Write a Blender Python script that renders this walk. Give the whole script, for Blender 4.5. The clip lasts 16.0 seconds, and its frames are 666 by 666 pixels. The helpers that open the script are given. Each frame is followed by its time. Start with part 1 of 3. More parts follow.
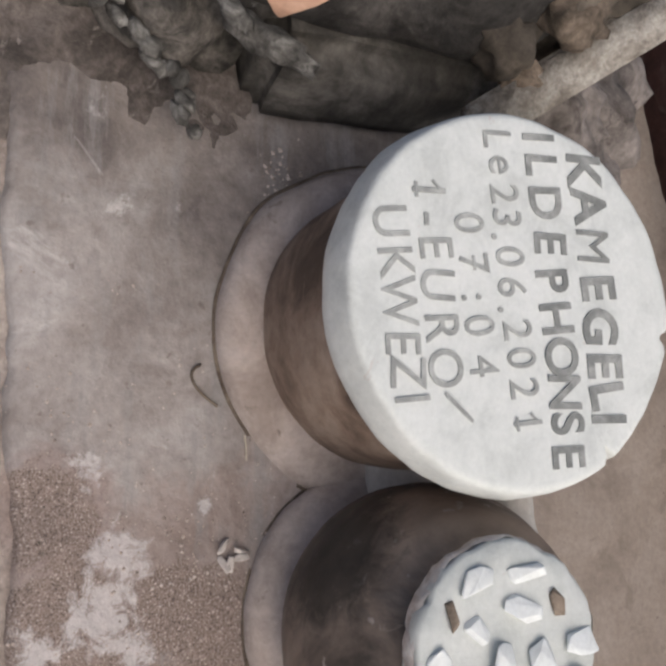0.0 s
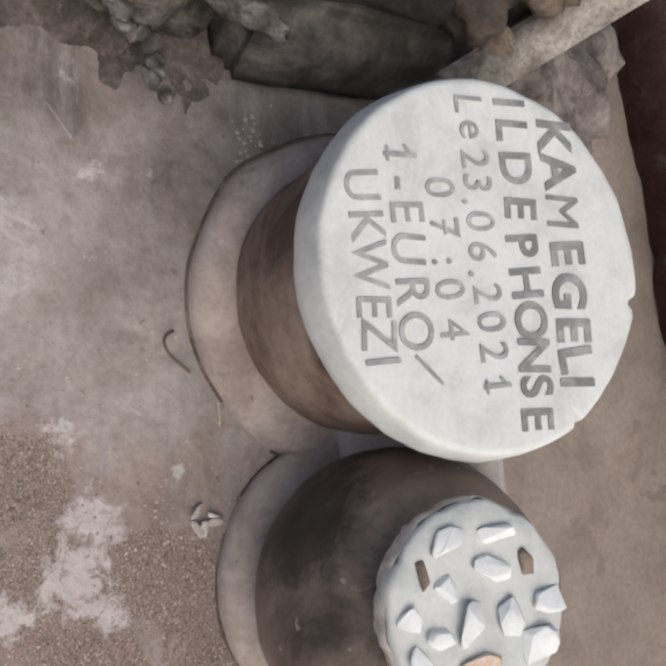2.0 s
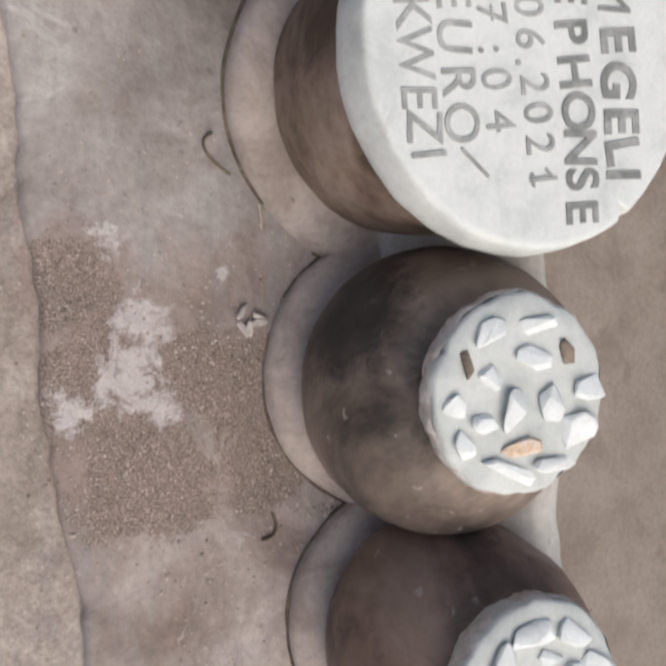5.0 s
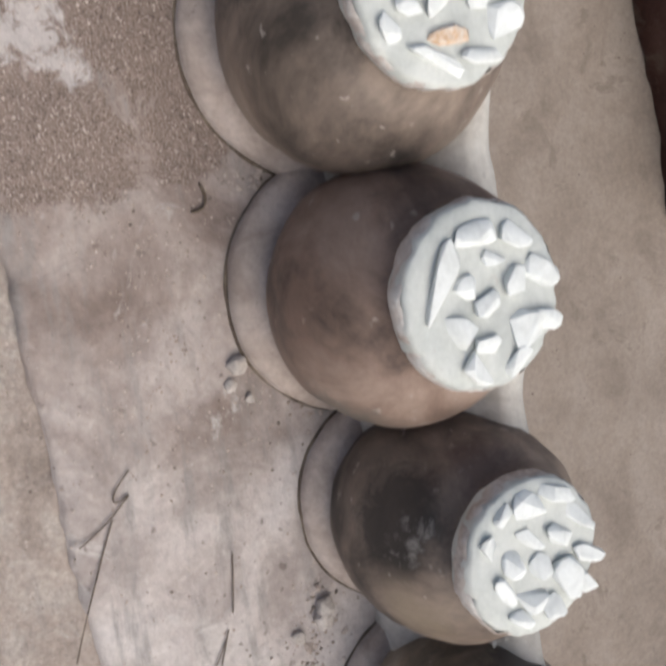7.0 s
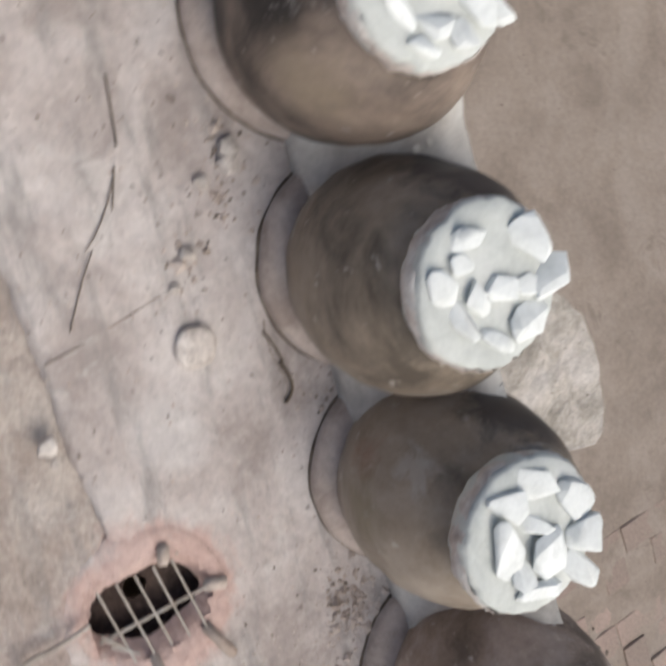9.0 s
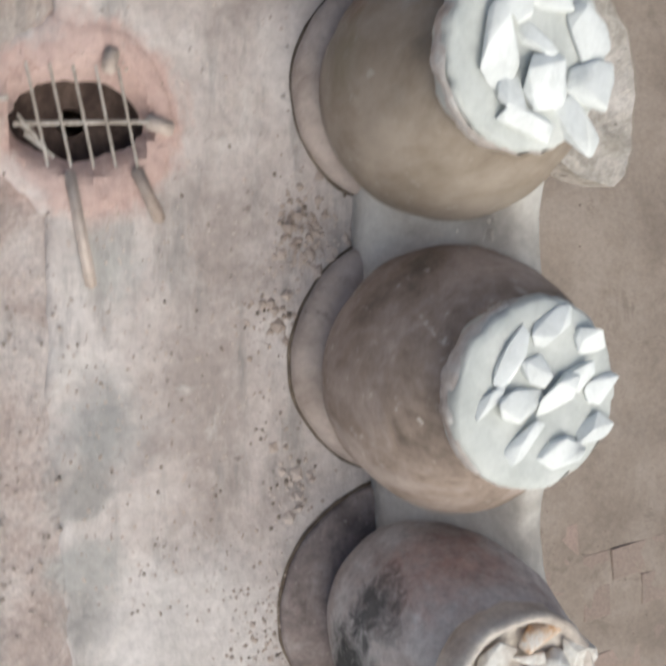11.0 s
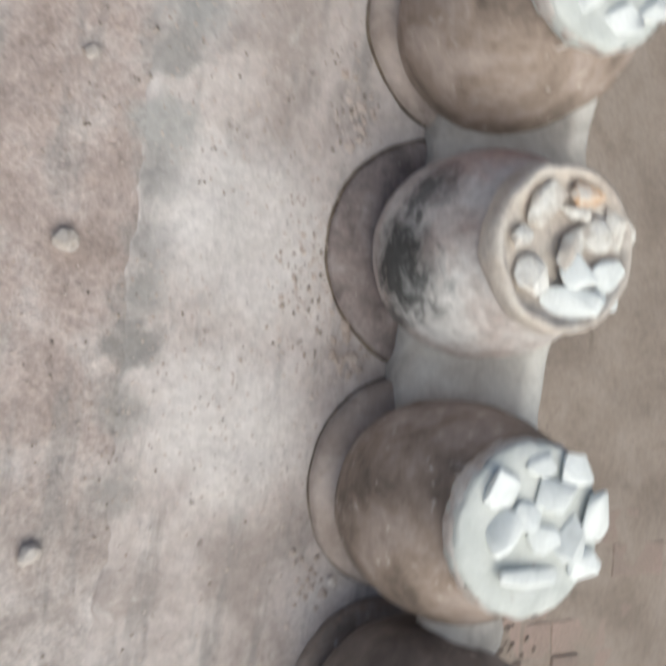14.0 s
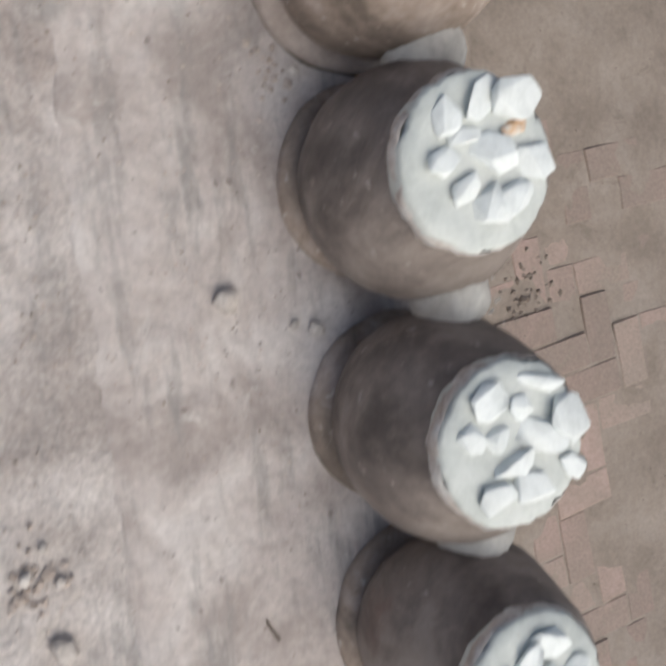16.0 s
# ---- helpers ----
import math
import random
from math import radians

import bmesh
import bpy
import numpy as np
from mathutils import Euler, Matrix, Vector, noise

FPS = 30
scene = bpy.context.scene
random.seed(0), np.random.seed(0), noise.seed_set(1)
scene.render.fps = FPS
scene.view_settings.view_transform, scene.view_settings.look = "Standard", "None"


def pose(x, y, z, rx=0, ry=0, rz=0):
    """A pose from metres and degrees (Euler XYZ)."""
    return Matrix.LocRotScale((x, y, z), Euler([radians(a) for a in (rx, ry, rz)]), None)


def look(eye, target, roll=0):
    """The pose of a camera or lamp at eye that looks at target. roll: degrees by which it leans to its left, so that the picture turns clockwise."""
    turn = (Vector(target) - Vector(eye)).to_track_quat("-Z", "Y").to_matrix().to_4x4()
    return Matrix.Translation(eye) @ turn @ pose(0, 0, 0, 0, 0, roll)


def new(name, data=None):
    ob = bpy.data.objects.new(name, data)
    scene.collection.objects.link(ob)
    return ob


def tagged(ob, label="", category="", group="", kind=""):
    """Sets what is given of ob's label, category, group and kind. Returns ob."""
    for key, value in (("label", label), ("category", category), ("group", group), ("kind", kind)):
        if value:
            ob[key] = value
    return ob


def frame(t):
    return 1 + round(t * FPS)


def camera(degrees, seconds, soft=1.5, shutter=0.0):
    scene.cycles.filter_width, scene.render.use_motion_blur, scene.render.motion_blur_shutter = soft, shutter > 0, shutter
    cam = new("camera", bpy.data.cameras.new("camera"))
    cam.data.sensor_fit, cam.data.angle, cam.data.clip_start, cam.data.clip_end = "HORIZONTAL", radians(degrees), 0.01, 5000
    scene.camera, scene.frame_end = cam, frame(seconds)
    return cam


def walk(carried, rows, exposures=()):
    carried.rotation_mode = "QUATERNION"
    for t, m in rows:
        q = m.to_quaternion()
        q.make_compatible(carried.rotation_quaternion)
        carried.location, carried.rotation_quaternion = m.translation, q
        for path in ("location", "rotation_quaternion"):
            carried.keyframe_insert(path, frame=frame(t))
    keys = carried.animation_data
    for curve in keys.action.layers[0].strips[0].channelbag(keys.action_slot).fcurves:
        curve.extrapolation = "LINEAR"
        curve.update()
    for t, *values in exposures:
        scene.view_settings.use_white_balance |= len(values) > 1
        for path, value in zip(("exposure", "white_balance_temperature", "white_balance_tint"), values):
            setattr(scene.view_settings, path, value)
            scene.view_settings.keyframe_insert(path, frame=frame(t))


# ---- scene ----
# camera and walk
cam = camera(38.4, 16.0, soft=3.0, shutter=0.6)
METRES, EYE = 3.6, 1.395
ROWS = [
    (0.0, 0.0, 0.0, 0.0, 0.0, 0.0, -0.0),
    (0.5, 0.0001, -0.0001, -0.0012, 0.08, -0.75, -0.08),
    (1.0, 0.0003, -0.0008, -0.0014, -0.39, -0.71, -0.49),
    (1.5, 0.0007, -0.0008, -0.0023, -1.22, -0.97, -0.31),
    (2.0, 0.0019, -0.002, -0.0044, -1.37, -1.4, 0.1),
    (2.5, 0.0022, -0.0006, -0.006, -1.41, -1.86, 0.15),
    (3.0, 0.0018, -0.0004, -0.008, -1.82, -2.78, 0.16),
    (5.5, -0.007, -0.0067, -0.0194, -1.49, -14.45, 2.9),
    (6.0, -0.0059, -0.0126, -0.0371, -5.0, -16.68, 6.07),
    (6.5, -0.0089, -0.0161, -0.0814, -5.22, -18.17, 5.09),
    (7.0, -0.0112, -0.0184, -0.1181, -5.37, -17.85, 5.2),
    (7.5, -0.0119, -0.0217, -0.1431, -6.72, -20.2, 8.46),
    (8.0, 0.002, -0.0157, -0.1766, -9.29, -23.83, 11.5),
    (8.5, 0.0185, -0.0192, -0.2312, -10.39, -27.43, 14.74),
    (9.0, 0.0109, -0.0257, -0.2892, -7.13, -24.94, 11.35),
    (9.5, -0.0078, -0.0396, -0.3459, -2.0, -23.23, 5.33),
    (10.0, -0.0029, -0.042, -0.4046, -3.07, -21.72, 4.46),
    (12.5, 0.0197, -0.0835, -0.667, 5.22, -7.79, -10.01),
    (13.0, 0.0172, -0.0944, -0.6887, 3.19, -6.92, -11.26),
    (13.5, -0.0099, -0.1227, -0.7177, 0.07, -5.53, -13.46),
    (14.0, -0.016, -0.1309, -0.7468, -1.12, -7.47, -7.87),
    (14.5, 0.005, -0.1251, -0.7925, -2.26, -12.87, 1.24),
    (15.0, 0.0294, -0.1304, -0.837, -2.71, -16.49, 4.79),
    (15.5, 0.0317, -0.1371, -0.867, -3.09, -17.03, 7.68),
    (16.0, 0.0102, -0.1611, -0.9164, -2.97, -15.86, 6.4),
]

BASE = pose(0, 0, EYE, -81.36425, -24.30844, 89.9392)
walk(cam, [(t, BASE @ pose(METRES * x, METRES * y, METRES * z, 90 + pitch, roll, yaw)) for t, x, y, z, yaw, pitch, roll in ROWS],
     exposures=[(0.0, -0.17, 6420, 10), (4.0, -0.09, 6400, 9.5), (7.0, 0.01, 6350, 7.5), (10.0, -0.02, 6350, 6), (12.5, 0.05, 6220, 2.5), (14.0, 0.0, 6230, 2.5), (16.0, -0.1, 6250, 5)])

# light: bright overcast sky and a very soft sun over the courtyard
world = bpy.data.worlds.new("world")
scene.world = world
world.use_nodes = True
wn = world.node_tree
sky = wn.nodes.new("ShaderNodeTexSky")
sky.sky_type, sky.sun_disc, sky.sun_elevation, sky.sun_rotation = "NISHITA", False, radians(55), radians(82)
sky.air_density, sky.dust_density, sky.ozone_density = 0.85, 5.0, 0.7
wn.links.new(sky.outputs[0], wn.nodes["Background"].inputs[0])
wn.nodes["Background"].inputs[1].default_value = 0.125
sun = new("sun", bpy.data.lights.new("sun", "SUN"))
sun.data.energy, sun.data.angle, sun.data.color = 1.9, radians(70), (1.0, 0.95, 0.89)
sun.matrix_world = look((4.5, 0.6, 6.5), (0, 0, 0))


# ---- materials ----
def mat(name, cols, scale=6.0, fine=90.0, grain=0.12, bump=0.3, rough=0.85, spots=None, spot_scale=8.0, spot_at=0.62, rand=0.0, spec=0.3, dots=None, dot_scale=260.0, zones=(), rings=(), streak=0.0, meso=0.0, ring_grain=11.0, flakes=(), sand=()):
    """cols: colours of the broad blotches; spots: a second stain colour; dots: small grit colour; rand: change from
    piece to piece;
    zones: where along the terrace one colour mix gives way to another, and its colours;
    rings: round coloured washes; flakes: places where pale skin peels in ragged scraps; sand: places of coarse speckled
    sand; meso: coarser lumps; streak: smears drawn out along the terrace."""
    m = bpy.data.materials.new(name)
    m.use_nodes = True
    t = m.node_tree
    N, L = t.nodes.new, t.links.new
    b = t.nodes["Principled BSDF"]
    b.inputs["Roughness"].default_value = rough
    b.inputs["Specular IOR Level"].default_value = spec
    pos = N("ShaderNodeNewGeometry").outputs["Position"]

    def nz(s, d=4.0, r=0.6, dist=0.0):
        n = N("ShaderNodeTexNoise")
        n.inputs["Scale"].default_value, n.inputs["Detail"].default_value = s, d
        n.inputs["Roughness"].default_value, n.inputs["Distortion"].default_value = r, dist
        L(pos, n.inputs["Vector"])
        return n.outputs["Fac"]

    def mix(a, bb, f, kind="MIX"):
        x = N("ShaderNodeMix")
        x.data_type, x.blend_type = "RGBA", kind
        for sock, v in ((x.inputs[0], f), (x.inputs[6], a), (x.inputs[7], bb)):
            if hasattr(v, "links"):
                L(v, sock)
            else:
                sock.default_value = v if isinstance(v, float) else (*v, 1)
        return x.outputs[2]

    def step(v, lo, hi, top=1.0):
        r = N("ShaderNodeMapRange")
        L(v, r.inputs[0])
        r.inputs[1].default_value, r.inputs[2].default_value, r.inputs[4].default_value = lo, hi, top
        return r.outputs[0]

    blotch = nz(scale, 6.0, 0.65, 0.4)

    def ramped(cs):
        ramp = N("ShaderNodeValToRGB")
        e = ramp.color_ramp.elements
        while len(e) < len(cs):
            e.new(0.5)
        for i, c in enumerate(cs):
            e[i].position, e[i].color = 0.37 + 0.26 * i / max(1, len(cs) - 1), (*c, 1)
        L(blotch, ramp.inputs[0])
        return ramp.outputs[0]

    col = ramped(cols)
    if zones:
        sep = N("ShaderNodeSeparateXYZ")
        L(pos, sep.inputs[0])
        warp = N("ShaderNodeMath")
        warp.operation = "MULTIPLY_ADD"
        L(nz(3.5, 6.0, 0.7), warp.inputs[0])
        warp.inputs[1].default_value = 0.9
        L(sep.outputs[0], warp.inputs[2])
    for x0, x1, cs in zones:
        col = mix(col, ramped(cs), step(warp.outputs[0], x0 + 0.45, x1 + 0.45))
    if streak:
        mp = N("ShaderNodeMapping")
        mp.inputs["Scale"].default_value = (1.3, 7.0, 1.0)
        L(pos, mp.inputs[0])
        sn = N("ShaderNodeTexNoise")
        sn.inputs["Scale"].default_value, sn.inputs["Detail"].default_value, sn.inputs["Roughness"].default_value = 2.2, 7.0, 0.7
        L(mp.outputs[0], sn.inputs["Vector"])
        col = mix(col, (.27, .25, .235), step(sn.outputs["Fac"], 0.52, 0.64, streak))
    if spots:
        col = mix(col, spots, step(nz(spot_scale, 5.0, 0.7, 0.8), spot_at, spot_at + 0.08, 0.8))
    if dots:
        col = mix(col, dots, step(nz(dot_scale, 2.0, 0.5), 0.68, 0.74, 0.7))
    for ring in rings:
        far = N("ShaderNodeVectorMath")
        far.operation = "DISTANCE"
        L(pos, far.inputs[0])
        far.inputs[1].default_value = (ring[0], ring[1], ring[5] if len(ring) > 5 else 0)
        jit = N("ShaderNodeMath")
        jit.operation = "MULTIPLY_ADD"
        L(nz(ring_grain, 7.0, 0.72, 0.6), jit.inputs[0])
        jit.inputs[1].default_value = -0.16
        L(far.outputs["Value"], jit.inputs[2])
        col = mix(col, ring[4], step(jit.outputs[0], (ring[2] + ring[3]) / 2 - .07, ring[2] - .08, ring[6] if len(ring) > 6 else 0.62))

    def near(x, y, r):
        far = N("ShaderNodeVectorMath")
        far.operation = "DISTANCE"
        L(pos, far.inputs[0])
        far.inputs[1].default_value = (x, y, 0)
        return step(far.outputs["Value"], r, 0.0)

    def ragged(places, grain_scale, push):
        total = None
        for x, y, r in places:
            v = near(x, y, r)
            if total is not None:
                q = N("ShaderNodeMath")
                q.operation = "MAXIMUM"
                L(total, q.inputs[0])
                L(v, q.inputs[1])
                v = q.outputs[0]
            total = v
        q = N("ShaderNodeMath")
        q.operation = "MULTIPLY_ADD"
        L(total, q.inputs[0])
        q.inputs[1].default_value = push
        L(nz(grain_scale, 9.0, 0.75, 0.5), q.inputs[2])
        return q.outputs[0]

    if sand:
        area = step(ragged(sand, 9.0, .5), .66, .74)
        speck = nz(300.0, 3.0, 0.7)
        rough_sand = mix(mix((.245, .19, .16), (.12, .09, .075), step(speck, .47, .40)), (.50, .43, .385), step(speck, .58, .66))
        col = mix(col, rough_sand, area)
    if flakes:
        col = mix(col, (.56, .52, .50), step(ragged(flakes, 24.0, .40), .69, .80, .75))
    f = nz(fine, 5.0, 0.7)
    g = N("ShaderNodeMapRange")
    L(f, g.inputs[0])
    g.inputs[1].default_value, g.inputs[2].default_value = 0.25, 0.75
    g.inputs[3].default_value, g.inputs[4].default_value = 1 - grain * 2, 1 + grain * 2
    hsv = N("ShaderNodeHueSaturation")
    L(col, hsv.inputs["Color"])
    if rand:
        o = N("ShaderNodeObjectInfo")
        q = N("ShaderNodeMath")
        q.operation = "MULTIPLY"
        r = N("ShaderNodeMapRange")
        L(o.outputs["Random"], r.inputs[0])
        r.inputs[3].default_value, r.inputs[4].default_value = 1 - rand, 1 + rand
        L(g.outputs[0], q.inputs[0])
        L(r.outputs[0], q.inputs[1])
        L(q.outputs[0], hsv.inputs["Value"])
    else:
        L(g.outputs[0], hsv.inputs["Value"])
    L(hsv.outputs[0], b.inputs["Base Color"])
    bp = N("ShaderNodeBump")
    bp.inputs["Strength"].default_value, bp.inputs["Distance"].default_value = bump, 0.004
    L(f, bp.inputs["Height"])
    if meso:
        b2 = N("ShaderNodeBump")
        b2.inputs["Strength"].default_value, b2.inputs["Distance"].default_value = meso, 0.02
        L(nz(fine / 5, 5.0, 0.6, 0.1), b2.inputs["Height"])
        L(b2.outputs[0], bp.inputs["Normal"])
    L(bp.outputs[0], b.inputs["Normal"])
    return m


PINK = (1.785, .325, .115, .165, (.50, .315, .265))
WASH = (PINK, (.05, .2, .07, .12, (.28, .21, .185)), (.3, .25, .08, .14, (.30, .23, .2)), (2.22, .33, .03, .14, (.29, .285, .275), 0, .85), (2.42, .30, .03, .10, (.36, .35, .33), 0, .85), (2.2, .04, .05, .12, (.34, .35, .325)), (1.98, .36, .02, .09, (.38, .38, .36)), (1.52, .42, .03, .12, (.56, .53, .51)), (2.6, .305, .02, .07, (.27, .25, .235), 0, .85), (2.75, .29, .02, .07, (.25, .235, .22), 0, .85), (2.3, .30, .02, .07, (.29, .275, .26), 0, .85), (2.5, .30, .02, .08, (.28, .265, .25), 0, .85), (2.68, .295, .02, .07, (.27, .255, .24), 0, .85), (2.85, .295, .02, .07, (.3, .28, .26), 0, .8), (2.98, .30, .01, .07, (.31, .29, .27), 0, .75), (2.55, .46, .10, .24, (.63, .595, .57)), (2.85, .47, .08, .2, (.62, .585, .56)))
PALE = [(.35, .30, .275), (.475, .42, .39), (.575, .525, .495)]
# first colours, before x -.5: screed darkened with the shade beside plinth and rubble
M_SCREED = mat("screed", [(.13, .11, .1), (.2, .17, .15), (.27, .235, .21)], 5, 60, .09, .42, .9, (.55, .51, .48), 6, .6, dots=(.2, .165, .145), dot_scale=48,
               zones=((-.50, -.28, [(.24, .205, .185), (.34, .3, .275), (.42, .385, .36)]), (-.02, .06, [(.22, .17, .145), (.32, .26, .23), (.41, .35, .315)]), (.62, .95, PALE)), rings=WASH, streak=.7, meso=.55,
               flakes=((-.01, .243, .05), (.104, .292, .085), (.19, .275, .10), (.235, .18, .07), (.24, .32, .06), (.04, .42, .03)), sand=((.07, .19, .14), (.2, .2, .14), (.22, .42, .16), (.33, .3, .2), (.33, .47, .12)))
M_DIRT = mat("dirt", [(.25, .205, .175), (.35, .29, .25), (.44, .385, .34)], 6, 110, .15, .55, .95, (.47, .42, .38), 9, .6, dots=(.55, .5, .46),
             zones=((1.6, 1.95, [(.31, .25, .222), (.415, .345, .312), (.49, .435, .405)]), (2.85, 3.15, [(.34, .295, .27), (.455, .405, .375), (.555, .505, .475)])), rings=WASH, streak=.6, meso=.5)
M_EARTH = mat("earth", [(.225, .184, .152), (.268, .222, .185), (.30, .252, .214)], 3.2, 45, .08, .55, .95, (.205, .168, .138), 5, .58, meso=.5)
M_BRICK = mat("brick", [(.275, .222, .188), (.305, .236, .2), (.365, .268, .232)], 1.7, 70, .1, .5, .92, (.27, .225, .185), 9, .58, rand=.12)
M_COLLAR = mat("collar", [(.34, .275, .235), (.45, .375, .325), (.53, .455, .405)], 9, 80, .08, .35, .88, (.2, .16, .13), 14, .62)
M_CLAY = [
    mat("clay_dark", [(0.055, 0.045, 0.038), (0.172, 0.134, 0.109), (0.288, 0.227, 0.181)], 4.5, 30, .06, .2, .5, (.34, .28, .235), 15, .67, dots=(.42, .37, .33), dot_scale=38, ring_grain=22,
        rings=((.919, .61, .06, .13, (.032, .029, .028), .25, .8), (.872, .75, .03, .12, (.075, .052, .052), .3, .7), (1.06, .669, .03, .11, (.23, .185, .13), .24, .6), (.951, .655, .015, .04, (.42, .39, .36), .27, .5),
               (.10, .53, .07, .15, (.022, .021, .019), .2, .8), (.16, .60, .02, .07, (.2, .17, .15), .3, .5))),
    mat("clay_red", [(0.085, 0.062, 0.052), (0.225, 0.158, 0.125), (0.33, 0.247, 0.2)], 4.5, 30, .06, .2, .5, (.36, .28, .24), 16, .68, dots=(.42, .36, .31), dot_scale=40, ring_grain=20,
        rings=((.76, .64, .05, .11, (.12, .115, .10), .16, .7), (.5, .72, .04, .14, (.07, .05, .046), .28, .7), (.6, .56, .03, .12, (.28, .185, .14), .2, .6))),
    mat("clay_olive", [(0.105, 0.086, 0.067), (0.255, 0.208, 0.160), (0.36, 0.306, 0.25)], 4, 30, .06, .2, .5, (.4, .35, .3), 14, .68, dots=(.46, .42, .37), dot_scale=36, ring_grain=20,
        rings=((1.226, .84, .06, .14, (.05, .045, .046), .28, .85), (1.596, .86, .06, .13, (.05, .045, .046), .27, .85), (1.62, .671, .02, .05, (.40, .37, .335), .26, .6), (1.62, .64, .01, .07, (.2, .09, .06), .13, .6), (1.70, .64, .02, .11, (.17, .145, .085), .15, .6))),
    mat("clay_dusty", [(0.169, 0.133, 0.107), (0.316, 0.249, 0.203), (0.429, 0.356, 0.311)], 7, 50, .1, .35, .8, (.48, .42, .375), 18, .61, dots=(.52, .47, .42), dot_scale=50),
    mat("clay_mottled", [(.40, .33, .30), (.52, .47, .44), (.61, .585, .56)], 9, 60, .14, .5, .85, (.48, .39, .35), 12, .62, ring_grain=30,
        rings=((2.44, .76, .04, .15, (.44, .27, .22), .22, .7), (2.64, .69, .06, .14, (.64, .63, .61), .2, .8), (2.503, .69, .03, .09, (.62, .60, .58), .2, .7), (2.585, .645, .05, .135, (.018, .02, .02), .17, .9), (2.455, .645, .03, .085, (.04, .04, .04), .2, .8), (2.66, .69, .02, .08, (.05, .05, .05), .09, .8), (2.60, .675, .0, .05, (.5, .5, .49), .19, .6))),
    mat("clay_plinth", [(0.113, 0.079, 0.059), (0.237, 0.169, 0.127), (0.339, 0.260, 0.203)], 7, 40, .1, .3, .7, (.34, .27, .22), 13, .64)]
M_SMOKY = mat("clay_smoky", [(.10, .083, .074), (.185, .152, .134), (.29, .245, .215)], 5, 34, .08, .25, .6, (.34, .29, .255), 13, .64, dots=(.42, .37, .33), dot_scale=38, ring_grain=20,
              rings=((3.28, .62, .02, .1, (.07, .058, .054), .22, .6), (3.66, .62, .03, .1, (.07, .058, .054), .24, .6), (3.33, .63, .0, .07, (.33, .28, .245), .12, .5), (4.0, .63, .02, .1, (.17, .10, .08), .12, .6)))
M_CAP = mat("pot_limewash", [(.49, .505, .475), (.56, .575, .54), (.61, .62, .585)], 14, 120, .035, .25, .8, (.47, .41, .37), 24, .66)
M_LIME = mat("limewash", [(.56, .575, .545), (.64, .655, .62), (.69, .70, .665)], 14, 120, .035, .25, .75, (.52, .45, .41), 24, .66)
M_STONE = mat("white_stone", [(.66, .675, .65), (.74, .755, .73), (.78, .795, .77)], 30, 150, .03, .2, .7, (.66, .64, .58), 40, .7, rand=.05)
M_STAIN = mat("rusty_stone", [(.68, .63, .57), (.64, .47, .33), (.5, .28, .14)], 40, 150, .08, .3, .8)
M_BARE = mat("bare_stone", [(.54, .48, .42), (.66, .63, .575), (.73, .71, .67)], 30, 120, .12, .3, .85, rand=.1)
M_MORTAR = mat("mortar", [(.42, .39, .35), (.53, .505, .46), (.60, .58, .535)], 10, 90, .06, .3, .85, (.2, .18, .16), 30, .68)
M_SLAB = mat("broken_slab", [(.32, .29, .25), (.45, .41, .365), (.53, .49, .45)], 12, 70, .16, .8, .9, (.16, .14, .12), 26, .6, meso=.5)
M_INK = mat("letter_groove", [(.19, .195, .185), (.25, .255, .24), (.36, .36, .34)], 25, 150, .06, .3, .9)
# block colour lowered to take in the shadows around it
M_BLOCK = mat("grey_block", [(.022, .02, .017), (.06, .054, .046), (.15, .136, .118)], 6, 60, .15, .6, .9)
M_FAINT = mat("faint_groove", [(.27, .275, .26), (.34, .345, .325), (.44, .445, .42)], 25, 150, .06, .3, .9)
M_RIM = mat("chipped_rim", [(.40, .34, .30), (.54, .49, .45), (.62, .60, .565)], 26, 110, .1, .35, .85, (.22, .17, .14), 34, .66)
# brown cement ring of the jar, darkened for the shade in its pit
M_SHADED = mat("shaded_collar", [(.17, .14, .13), (.25, .205, .19), (.33, .28, .26)], 14, 70, .14, .5, .92, (.12, .1, .09), 24, .62, dots=(.42, .37, .34), dot_scale=90)
M_LIP = mat("cream_rim", [(.42, .36, .31), (.54, .48, .42), (.6, .55, .49)], 14, 90, .1, .3, .85)
M_CRUMB = mat("soil_crumb", [(.15, .12, .1), (.22, .18, .15), (.3, .25, .21)], 30, 120, .12, .4, .9)
# rock, rubble and bank colours deepened to include shade under the overhang
M_ROCK = mat("dark_rock", [(.018, .016, .014), (.042, .038, .034), (.09, .082, .074)], 9, 50, .25, .9, .9, (.3, .29, .27), 8, .66)
M_BROWN = mat("brown_rock", [(.035, .029, .022), (.075, .062, .048), (.13, .108, .086)], 7, 40, .2, .7, .9)
M_MOSS = mat("mossy_rubble", [(.03, .028, .023), (.065, .058, .049), (.13, .115, .10)], 12, 60, .3, .9, .95, (.03, .028, .025), 9, .55)
M_BANK = mat("bank_soil", [(.06, .05, .043), (.115, .096, .084), (.18, .152, .134)], 9, 70, .2, .8, .95, (.26, .23, .2), 16, .62, meso=.8)
M_LICHEN = mat("lichened_stone", [(.05, .047, .042), (.12, .113, .102), (.26, .25, .23)], 20, 70, .2, .8, .95, (.06, .055, .05), 30, .58)
M_TAN = mat("tan_rock", [(.07, .055, .04), (.16, .125, .095), (.27, .215, .165)], 14, 60, .2, .8, .95)
M_GREYROCK = mat("grey_rock", [(.07, .06, .054), (.15, .13, .117), (.23, .2, .18)], 8, 50, .2, .8, .95, (.05, .04, .036), 9, .58)
